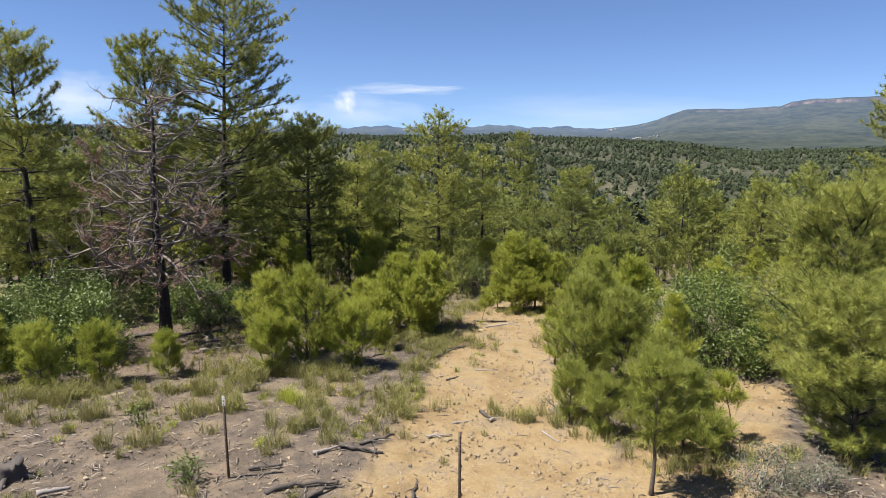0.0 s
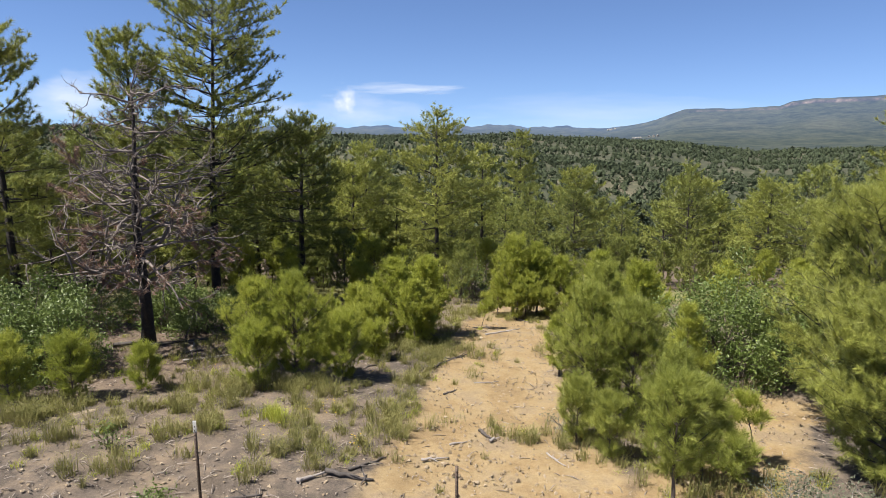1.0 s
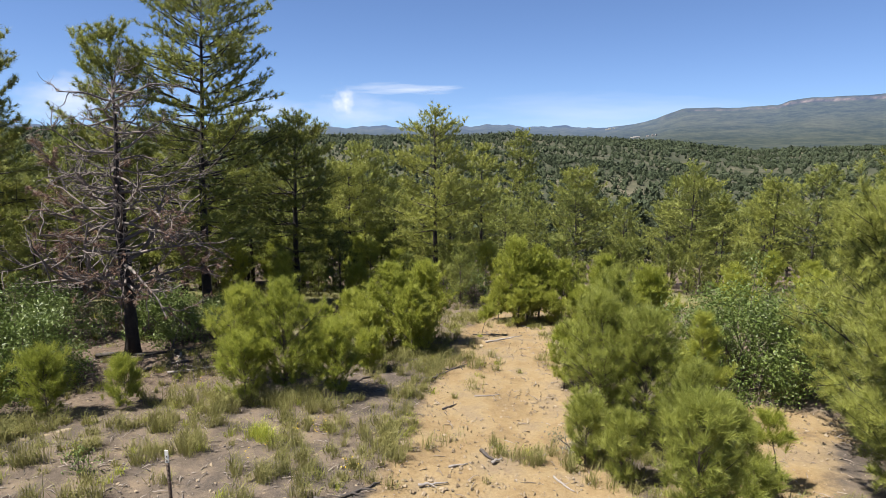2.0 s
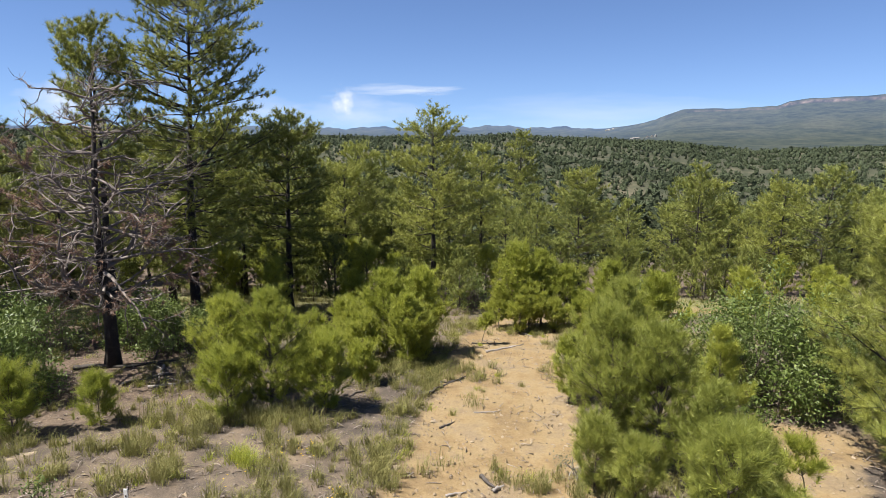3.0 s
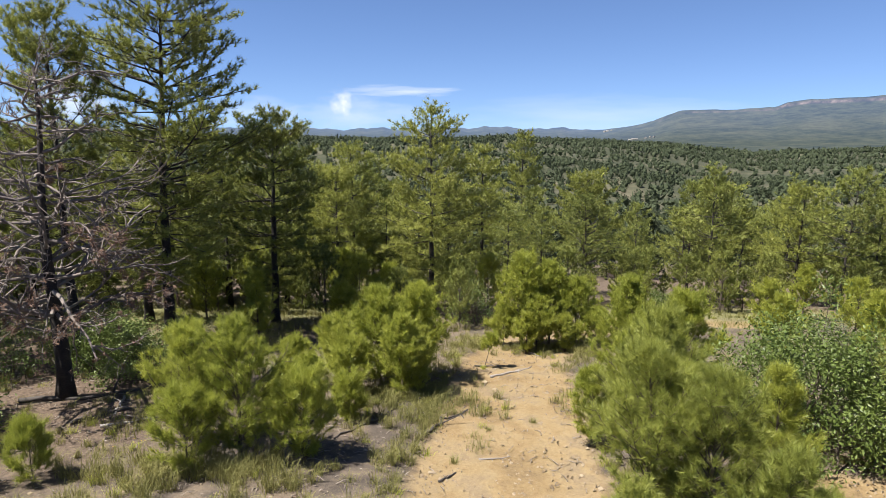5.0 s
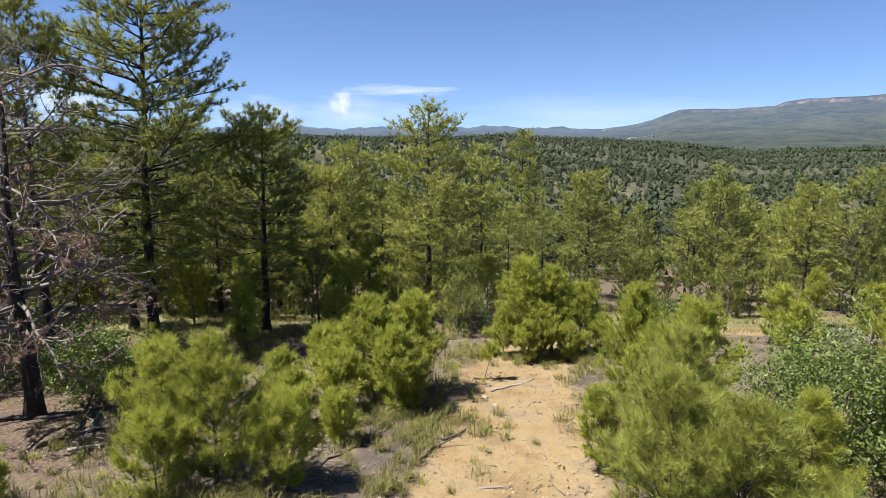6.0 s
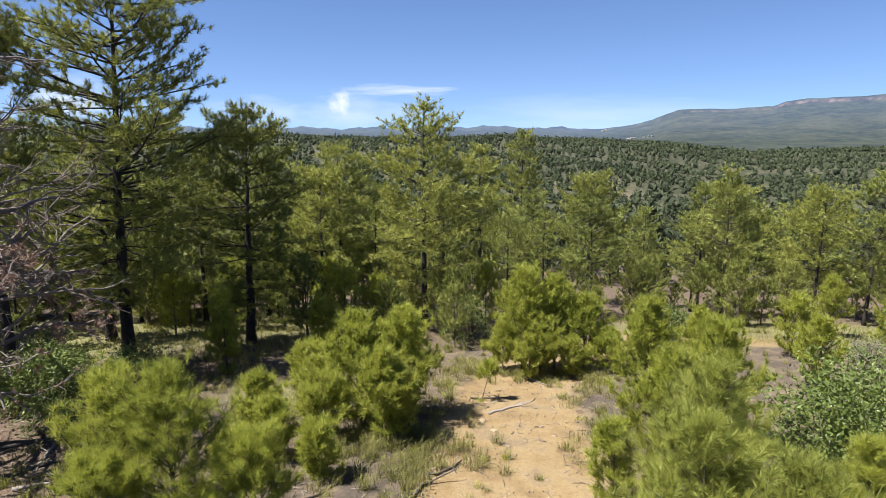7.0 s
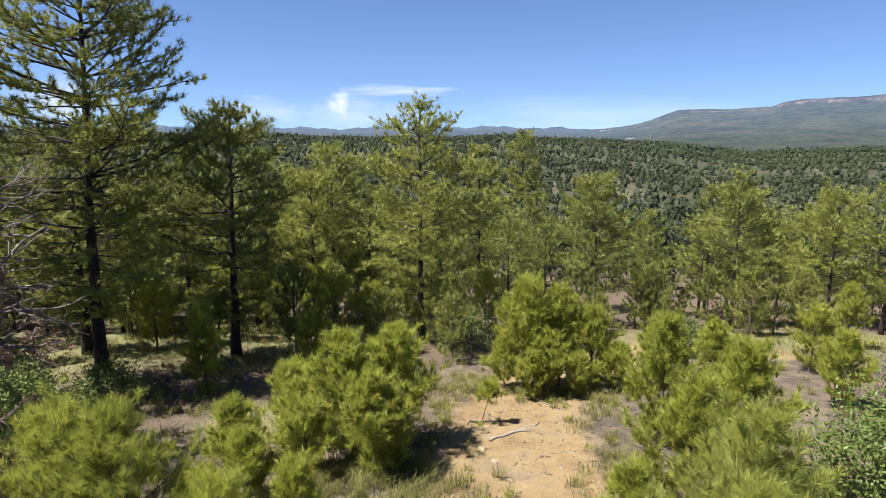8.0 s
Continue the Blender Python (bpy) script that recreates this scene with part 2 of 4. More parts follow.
TRACK = [(1.2, -6, 2.6), (1.2, 2, 2.4), (1.1, 7.6, 2.1), (1.0, 11.4, 1.5), (1.2, 15.0, 1.45), (1.5, 19.5, 1.3), (2.4, 22.0, 1.2), (4.6, 24.6, 0.8), (6.6, 26.6, 1.0), (10.0, 26.0, 0.9)]
SPUR = [(2.6, 7.2, 1.2), (4.2, 9.2, 0.9), (5.5, 11.2, 0.8), (6.0, 12.6, 0.75), (7.5, 12.2, 0.6), (12, 11, 0.7)]


def near_line(x, y, line):
    """1 on the middle of a worn line, 0.5 at its edge, 0 well outside."""
    best = np.full(np.shape(x), -9.0)
    for (x0, y0, w0), (x1, y1, w1) in zip(line, line[1:]):
        dx, dy = x1 - x0, y1 - y0
        s = np.clip(((x - x0) * dx + (y - y0) * dy) / (dx * dx + dy * dy), 0, 1)
        d = np.hypot(x - x0 - s * dx, y - y0 - s * dy)
        best = np.maximum(best, (w0 + s * (w1 - w0)) - d)
    return np.clip(0.5 + best / 1.2, 0, 1)


def sandy(x, y):
    return np.maximum(near_line(x, y, TRACK), near_line(x, y, SPUR))


DUFF = [(-7.6, 14.9, 2.6), (-8.2, 18.0, 2.6), (-6.2, 20.6, 2.0), (-12, 17, 3.0), (-1.0, 26.5, 2.2)]

MEADOW = [(-11.0, 24.0, 3.6), (-15.0, 22.5, 4.0), (-7.0, 26.5, 2.6), (9.0, 28.0, 3.0), (13.0, 28.5, 3.0), (-3.4, 18.6, 1.2)]


def build_ground():
    fine = np.linspace(-46, 40, 280)
    ang = np.radians(np.concatenate([fine, np.linspace(40, 314, 80)[1:-1]]))
    rad = np.concatenate([[0.0], np.geomspace(1.5, 40, 140), np.geomspace(40.5, 4850, 80)])
    A, R = np.meshgrid(ang, rad[1:])
    X, Y = 0.7 + R * np.sin(A), R * np.cos(A)
    Z = land(X, Y)
    rough = np.array([noise.noise((x * 0.9, y * 0.9, 0)) * 0.05 + noise.noise((x * 3.1, y * 3.1, 4)) * 0.022 for x, y in zip(X[:142].ravel(), Y[:142].ravel())]).reshape(X[:142].shape)
    Z[:142] += rough * np.clip((45 - R[:142]) / 10, 0, 1)
    sand = sandy(X, Y)
    Z -= 0.10 * sand * (R < 45)
    far_n = np.clip((R - 900) / 300, 0, 1)
    cliffs = np.array([noise.noise((x * 0.011, y * 0.011, 3)) + 0.5 * noise.noise((x * 0.03, y * 0.03, 7)) for x, y in zip(X.ravel(), Y.ravel())]).reshape(X.shape)
    Z -= 45 * np.clip((R - 1260) / 400, 0, 1)
    Z += far_n * cliffs * np.clip((R - 1500) / 1200, 0, 1) * 6
    na, nr = len(ang), len(rad) - 1
    v = np.column_stack([X.ravel(), Y.ravel(), Z.ravel()])
    centre = len(v)
    v = np.vstack([v, (0.7, 0, at(0.7, 0))])
    i, j = np.meshgrid(np.arange(nr - 1), np.arange(na), indexing="ij")
    p, q = i * na + j, i * na + (j + 1) % na
    f = np.concatenate([np.column_stack([p.ravel(), (p + na).ravel(), q.ravel()]), np.column_stack([q.ravel(), (p + na).ravel(), (q + na).ravel()])])
    k = np.arange(na)
    f = np.concatenate([f, np.column_stack([np.full(na, centre), k, (k + 1) % na])])
    s = Shape()
    s.add(v, f)
    ob = part("ground", s, GROUND, None)
    duff = np.zeros(X.shape)
    for dx, dy, w in DUFF:
        duff = np.maximum(duff, np.clip(1.6 - np.hypot(X - dx, Y - dy) / w, 0, 1))
    duff = np.maximum(duff, np.clip((Y - 29) / 4, 0, 0.6) * (R < 120)) * (1 - sand)
    duff += 0.35 * np.clip(cliffs, -0.5, 0.5) * (duff > 0.05)
    far = np.clip((R - 55) / 60, 0, 1) * 0.95
    meadow = np.zeros(X.shape)
    for dx, dy, w in MEADOW:
        meadow = np.maximum(meadow, np.clip(1.5 - np.hypot(X - dx, (Y - dy) * 1.4) / w + 0.5 * cliffs, 0, 1))
    duff *= 1 - meadow
    for name, values in (("sand", sand), ("meadow", meadow * (1 - sand)), ("far", far), ("duff", np.clip(duff, 0, 1))):
        at_ = ob.data.attributes.new(name, "FLOAT", "POINT")
        at_.data.foreach_set("value", np.append(values.ravel(), 0.9 if name == "sand" else 0).astype(np.float32))
    tagged(ob, "sandy orange and grey forest soil with stones and dry grass", "ground", kind="structure")
    return ob


build_ground()


# ---- foliage ----
def needles(shape, rng, pos, axis, count, length, width, spread=(0.35, 1.25), shoot=0.10):
    """Bundles of long needles round shoot tips; pos and axis are arrays of the tips."""
    n = len(pos)
    if not n:
        return
    pos, axis = np.repeat(pos, count, axis=0), np.repeat(axis, count, axis=0)
    m = n * count
    side = np.cross(axis, rng.normal(size=(m, 3)))
    side /= np.linalg.norm(side, axis=1)[:, None] + 1e-9
    ang = rng.uniform(spread[0], spread[1], m)[:, None]
    d = axis * np.cos(ang) + side * np.sin(ang)
    d[:, 2] -= 0.05
    root = pos - axis * (rng.uniform(0, shoot, m))[:, None]
    heart = rng.random(m) < 0.14                          # short, broad bundles hide the middle of each brush
    tip = root + d * (length * rng.uniform(0.7, 1.1, m) * np.where(heart, 0.6, 1.0))[:, None]
    out = root * np.array((1, 1, 0))
    out = out / (np.linalg.norm(out, axis=1)[:, None] + 0.3) + np.array((0, 0, 0.75))
    w = np.cross(d, out * 0.3 + rng.normal(size=(m, 3)) * 0.8)
    w *= (width * rng.uniform(0.7, 1.2, m) * np.where(heart, 2.5, 1.0) / (np.linalg.norm(w, axis=1) + 1e-9) / 2)[:, None]
    v = np.stack([root - w, root + w, tip], axis=1).reshape(-1, 3)
    shape.add(v, np.arange(3 * m).reshape(-1, 3))


def bent(p0, d, length, k, rise, rng, wob=0.05):
    """A limb's line: starts along d and bends by rise (up positive) to its end."""
    pts, d = [np.array(p0, dtype=float)], unit(np.array(d, dtype=float))
    for i in range(k):
        d = unit(d + np.array((0, 0, rise / k)) + rng.normal(size=3) * wob)
        pts.append(pts[-1] + d * length / k)
    return np.array(pts)


def pine_shapes(seed, height, radius, bare, limbs, needle, width, count, widest=0.3, droop=-0.1, lift=0.5, curl=0.35, subs=6, inner=0.3, gap=0.13,
                whorl=4, ragged=0.3, trunk_r=None, lean=(0, 0), top_round=0.5, wooden=True, fan=0.16, rise=0.55, spread=(0.25, 1.25), broad=0.34, blunt=0.6, uneven=1.0):
    """Trunk, limbs and needle crown of one pine standing on the origin: whorls of limbs, side shoots, brushes of needles on the shoots."""
    rng = np.random.default_rng(seed)
    trunk, limb, crown = Shape(), Shape(), Shape()
    trunk_r = trunk_r or height * 0.018
    k = 10
    hs = np.linspace(-0.12, height * 0.97, k + 1)
    bow = (np.clip(hs, 0, None) / height) ** 1.3
    line = np.column_stack([lean[0] * bow + rng.normal(0, 0.012 * height ** 0.5, k + 1).cumsum() * 0.4,
                            lean[1] * bow + rng.normal(0, 0.012 * height ** 0.5, k + 1).cumsum() * 0.4, hs])
    line[0, :2] = line[1, :2] = 0
    taper = trunk_r * (1 - 0.93 * (np.clip(hs, 0, None) / height) ** 0.85)
    taper[0] *= 1.35
    trunk.tube(line, taper, 8)

    def on_trunk(h):
        return np.array([np.interp(h, hs, line[:, i]) for i in range(3)])
    tips, ways = [], []
    turn, up = rng.uniform(0, 6.28), np.array((0, 0, 1.0))
    rounds = max(2, limbs // whorl)
    for b in range(rounds * whorl):
        level, arm = divmod(b, whorl)
        if arm == 0:
            turn += 2.4 + rng.uniform(-0.5, 0.5)
            full = rng.uniform(1 - ragged * uneven, 1.1)
            at_level = (level + rng.uniform(0.0, 0.6)) / rounds
        u = min(0.99, at_level + rng.uniform(0, 0.3) / rounds)         # 0 at the lowest whorl, 1 at the top
        h = height * (bare + (0.985 - bare) * u)
        a = turn + 6.283 * arm / whorl + rng.uniform(-0.5, 0.5)
        wide = (u / widest) ** 0.6 if u < widest else ((1 - u) / (1 - widest)) ** top_round
        length = max(needle * 0.7, radius * max(0.12, wide) * full * rng.uniform(1 - ragged, 1.1))
        slope = max(-0.9, min(1.2, droop + (lift - droop) * u + rng.normal(0, 0.12)))
        d = np.array((math.cos(a), math.sin(a), math.tan(slope)))
        pts = bent(on_trunk(h), d, length, 5, curl, rng, 0.09)
        r0 = max(0.004, min(trunk_r * 0.36, 0.011 * length + 0.003))
        few = pts if wooden else pts[[0, 2, 5]]
        limb.tube(few, np.linspace(r0, r0 * 0.25, len(few)), 4 if wooden else 3, cap=False)
        across = np.array((-math.sin(a), math.cos(a), 0))
        n = max(2, int(subs * (0.35 + 0.65 * length / radius)))
        for j in range(n):
            s = min(0.97, inner + (1 - inner) * (j + rng.random() * 0.8) / n)
            i = int(s * 5)
            q = pts[i] + (pts[i + 1] - pts[i]) * (s * 5 - i)
            away = unit(pts[i + 1] - pts[i])
            w = unit(away * 0.8 + across * (1 if j % 2 else -1) * rng.uniform(0.25, 1.0) + up * rng.normal(0.10, fan))
            span = min(0.75, length * broad * (1.3 - s) + needle * blunt)
            if wooden and span > 0.2:
                limb.tube([q, q + w * span * 0.95], [r0 * 0.4, r0 * 0.15], 3, cap=False)
            m = max(1, round(span * 0.8 / gap))
            f = np.linspace(1, 0.3, m)[:, None]
            tips.append(q + w * span * f + up * (0.10 * span * f * f) + rng.normal(0, gap * 0.2, (m, 3)))
            ways.append(w * 0.6 + up * rise + rng.normal(0, 0.3, (m, 3)))
        tips.append(pts[4:])
        ways.append((pts[5] - pts[4]) / (np.linalg.norm(pts[5] - pts[4]) + 1e-9) + up * 0.3 + np.zeros((2, 3)))
    for i in range(4):
        tips.append(on_trunk(height * 0.985 - i * gap * 0.8)[None] + up * 0.02)
        ways.append(np.array((rng.normal() * 0.3, rng.normal() * 0.3, 1.0))[None])
    tips, ways = np.concatenate(tips), np.concatenate(ways)
    ways /= np.linalg.norm(ways, axis=1)[:, None] + 1e-9
    needles(crown, rng, tips, ways, count, needle, width, spread, gap * 0.9)
    trunk.v += limb.v
    trunk.f += [f + trunk.n for f in limb.f]
    return trunk, crown


def pine(name, label, seed, x, y, height, radius, young=False, group="", category="pine tree", needle_mat=None, **more):
    """One pine as a thing of trunk and crown; brushes grow finer towards the track's near end."""
    base = new(name)
    if "width" not in more:
        more["width"] = 0.0020 + 0.00050 * y if y > 14 else 0.0048
        more["count"] = int(max(18, 68 - 1.7 * y)) if y > 14 else 60
    trunk, crown = pine_shapes(seed, height, radius, wooden=y < (16 if young else 25), **more)
    part("trunk", trunk, BARK_YOUNG if young else BARK_DARK, base)
    part("crown", crown, needle_mat or (NEEDLE_YOUNG if young else NEEDLE_OLD), base, smooth=False)
    base.matrix_basis = pose(x, y, at(x, y) - 0.03)
    return tagged(base, label, category, group)


YOUNG = dict(young=True, bare=0.05, needle=0.165, gap=0.115, subs=7, inner=0.2, whorl=5, widest=0.32, droop=0.30, lift=1.05, curl=0.55, top_round=0.55, ragged=0.42, uneven=0.3, fan=0.34, rise=0.75, spread=(0.15, 1.1))
YL = "bushy young pine with bright yellow-green needles"


def young(label, seed, x, y, height, radius, branches=46, name="young_pine", **more):
    kw = dict(YOUNG)
    kw.update(more)
    return pine(name, label, seed, x, y, height * 1.02, radius * 1.15, limbs=int(branches * 1.3), group="young pines", category="young pine", **kw)


# clump beside the track, on the near side
young(YL + " in a clump", 11, -4.15, 13.45, 1.95, 0.85)
young(YL + ", tallest of its clump", 12, -3.15, 12.95, 2.15, 0.95, 54)
young("low round young pine beside a taller one", 13, -2.12, 12.95, 1.4, 0.68, 36)
young("slender young pine in the shade of old trees", 14, -5.4, 19.9, 2.05, 0.62, 40)
# middle clump
young(YL + " beside the sandy track", 21, -0.8, 17.5, 2.05, 0.95, 54)
young(YL + " in the middle clump", 22, -1.6, 17.0, 2.05, 0.85, 48)
young("small thin young pine in dry grass", 23, -2.5, 17.2, 1.1, 0.55, 26)
young("young pine with a dark shaded side", 24, -1.0, 16.2, 1.6, 0.65, 36)
# clump past the bend of the track
young(YL + " by the track", 31, 1.8, 21.4, 2.5, 1.1, 62)
young(YL + " by the track", 32, 2.65, 21.7, 2.25, 1.0, 54)
young("rounded young pine at the bend of the track", 33, 3.4, 21.6, 1.8, 0.95, 46)
young("low young pine filling the gap in its clump", 35, 2.2, 20.9, 1.3, 0.8, 34)
for i, (x, y, h) in enumerate([(1.9, 20.6, 0.95), (3.0, 20.8, 0.85), (3.9, 21.1, 1.05), (1.3, 21.3, 1.0)]):
    young("low young pine at the foot of its clump", 130 + i, x, y, h, h * 0.55, 24)
young("spindly leaning pine seedling on bare sand", 34, 0.75, 18.9, 0.7, 0.28, 7, bare=0.5, lean=(0.2, 0))
# thicket at the far edge of the sand
young(YL + " in a dense thicket", 41, 2.75, 11.5, 2.35, 0.95, 56, needle_mat=NEEDLE_THICKET)
young(YL + " in a dense thicket", 42, 3.35, 11.0, 2.15, 0.9, 50, needle_mat=NEEDLE_THICKET)
young(YL + ", tallest of the thicket", 43, 3.05, 12.3, 2.55, 1.0, 58, needle_mat=NEEDLE_THICKET)
young("slender pine sapling at the edge of the track", 44, 2.5, 14.1, 1.3, 0.42, 24)
young("upright pine sapling with orange-tinged needles", 45, 4.55, 12.1, 1.95, 0.55, 36)
young("young pine on a bare stem with a rounded crown", 46, 3.15, 8.1, 1.88, 0.62, 34, bare=0.32, needle_mat=NEEDLE_THICKET)
young(YL + " behind the thicket", 47, 4.85, 16.4, 2.15, 0.95, 50)
young(YL + " behind the thicket", 48, 4.0, 18.0, 2.3, 0.95, 50)
young(YL + " behind the thicket", 56, 3.5, 15.2, 1.9, 0.85, 44)
young("low young pine in the middle clump", 57, -0.85, 16.4, 1.25, 0.7, 34)
young("low young pine in the middle clump", 58, -2.05, 16.2, 1.15, 0.65, 30)
young("low young pine beside a taller one", 59, -3.75, 12.4, 1.2, 0.65, 32)
young("low young pine beside the bare spur", 49, 4.25, 10.2, 1.1, 0.5, 24, needle_mat=NEEDLE_THICKET)
young("low young pine at the foot of the thicket", 36, 2.35, 10.5, 0.95, 0.5, 24, needle_mat=NEEDLE_THICKET)
young("low young pine at the foot of the thicket", 37, 2.75, 9.9, 0.9, 0.45, 22, needle_mat=NEEDLE_THICKET)
young("young pine with bright needles in a dense thicket", 38, 3.75, 10.2, 1.6, 0.62, 34, needle_mat=NEEDLE_THICKET)
young("low young pine at the foot of the thicket", 39, 3.6, 9.3, 1.0, 0.45, 22, needle_mat=NEEDLE_THICKET)
young("thin pine sapling on a bare stem by the spur", 61, 4.02, 9.5, 1.25, 0.38, 16, bare=0.42, needle_mat=NEEDLE_THICKET)
young("leaning pine sapling with a small tufted top", 62, 4.98, 9.95, 1.0, 0.30, 10, bare=0.55, lean=(-0.2, 0))
young("low spreading pine sapling by the spur", 63, 4.35, 9.35, 0.6, 0.42, 18, needle_mat=NEEDLE_THICKET)
# left edge
young("low bushy pine in front of the oak scrub", 51, -7.9, 11.0, 1.1, 0.75, 34)
young("low bushy pine in front of the oak scrub", 52, -6.95, 11.4, 1.05, 0.7, 32)
young("small pine sapling in dry grass", 53, -5.85, 12.0, 0.86, 0.42, 20)
young("low bushy pine in front of the oak scrub", 54, -9.0, 11.2, 1.2, 0.7, 30)
# low growth between the clumps
for i, (x, y, h) in enumerate([(-2.7, 15.3, 0.95), (-3.3, 16.3, 1.05), (-1.75, 14.7, 0.8), (-3.0, 14.4, 0.75), (-2.9, 18.3, 1.2)]):
    young("low thin pine sapling among dry grass", 90 + i, x, y, h, h * 0.5, 24)
for i, (x, y, h) in enumerate([(-3.6, 24.8, 2.2), (-2.6, 25.4, 1.9), (-7.6, 25.6, 2.3), (0.9, 27.0, 2.2), (-8.9, 24.2, 2.0), (-4.4, 26.0, 2.4)]):
    young("young pine in the undergrowth of the woods", 96 + i, x, y, h, h * 0.44, 32)
# young trees of the clearing beyond
for i, (x, y, h) in enumerate([(5.0, 21.5, 1.5), (6.6, 22.3, 1.4), (7.4, 24.5, 1.0), (9.6, 23.5, 1.7), (11.8, 22.5, 1.9), (8.6, 20.3, 1.6), (10.6, 19.6, 1.8), (-3.6, 22.0, 1.5), (12.6, 27.0, 2.0)]):
    young("young pine at the edge of the clearing", 60 + i, x, y, h, h * 0.46, 34)

OLD = dict(bare=0.16, needle=0.175, gap=0.125, subs=10, inner=0.28, whorl=7, widest=0.36, droop=-0.16, lift=0.40, curl=0.32, top_round=0.40, ragged=0.30, fan=0.26, broad=0.26, blunt=1.6)


def old(label, seed, x, y, height, radius, branches=64, **more):
    kw = dict(OLD)
    kw.update(more)
    return pine("pine_tree", label, seed, x, y, height, radius * 1.3, limbs=int(branches * 1.5), group="pines", **kw)


old("tall ponderosa pine with a dark trunk and layered crown", 101, -8.25, 20.6, 10.3, 2.35, 112, lean=(0.5, 0), bare=0.15, trunk_r=0.17, top_round=0.3, ragged=0.36)
old("ponderosa pine with a shaded crown and dark trunk", 102, -6.2, 23.5, 6.95, 1.65, 66, lean=(0.2, 0), bare=0.17, trunk_r=0.15)
old("tall ponderosa pine beside oak scrub", 103, -12.4, 17.0, 8.3, 1.7, 66, trunk_r=0.16)
old("pine standing close behind a taller one", 104, -10.5, 23.4, 5.8, 1.4, 54, trunk_r=0.16)
old("dark shaded pine among taller ones", 105, -5.0, 27.4, 5.7, 1.5, 56)
old("slim pine with open branches", 106, -4.9, 30.0, 6.9, 1.25, 56)
old("sunlit ponderosa pine with broad yellow-green branches", 107, -1.2, 26.5, 7.6, 1.85, 74, trunk_r=0.14, bare=0.1)
old("sunlit pine with a narrow top", 108, 0.6, 34.0, 7.4, 1.4, 58)
old("layered pine with a pointed top", 109, 3.3, 45.0, 10.0, 1.6, 62)
old("pine with a broad low crown and dark trunk", 110, 6.0, 36.0, 6.3, 1.8, 64, bare=0.3)
old("sunlit pine at the far edge of the clearing", 111, 12.8, 37.0, 6.1, 1.9, 60)
old("sunlit pine at the far edge of the clearing", 112, 15.3, 33.0, 5.5, 1.8, 60)
old("young ponderosa with long bright needles", 113, 7.15, 11.2, 3.9, 1.6, 74, bare=0.05, droop=0.1, lift=0.9)
old("tall pine with golden-green needles", 114, 15.9, 22.6, 9.6, 1.9, 80, bare=0.08)
old("leafy young pine by the spur", 115, 6.5, 9.35, 2.4, 1.15, 56, bare=0.05, droop=0.2, lift=0.9)

# ---- dead pine ----
DEAD_BRANCH = rough_material("dead_branch_wood", [(0.3, (0.075, 0.059, 0.052)), (0.55, (0.160, 0.128, 0.114)), (0.78, (0.330, 0.280, 0.255))], 5.0, 40.0, 0.006, 0.85, 0.25)
def dead_branch(rng, p0, d, length, r0, depth=2):
    """One bare limb with its forks and twigs."""
    s = Shape()

    def grow(p, d, length, r, level):
        pts = bent(p, d, length, 5, rng.uniform(-0.35, 0.65), rng, 0.24)
        some = pts if level else pts[[0, 2, 5]]
        s.tube(some, np.linspace(r, r * 0.3, len(some)), 5 if level == depth else 3, cap=False)
        if level == 0:
            return
        for _ in range(10 if level == depth else 5):
            k = rng.uniform(0.25, 1.0)
            q = np.array([np.interp(k * 5, range(6), pts[:, i]) for i in range(3)])
            w = unit(unit(pts[5] - pts[3]) + rng.normal(size=3) * np.array((0.9, 0.9, 0.5)))
            grow(q, w, length * rng.uniform(0.22, 0.42), max(0.0065, r * 0.42), level - 1)
    grow(np.array(p0, dtype=float), d, length, r0, depth)
    return s


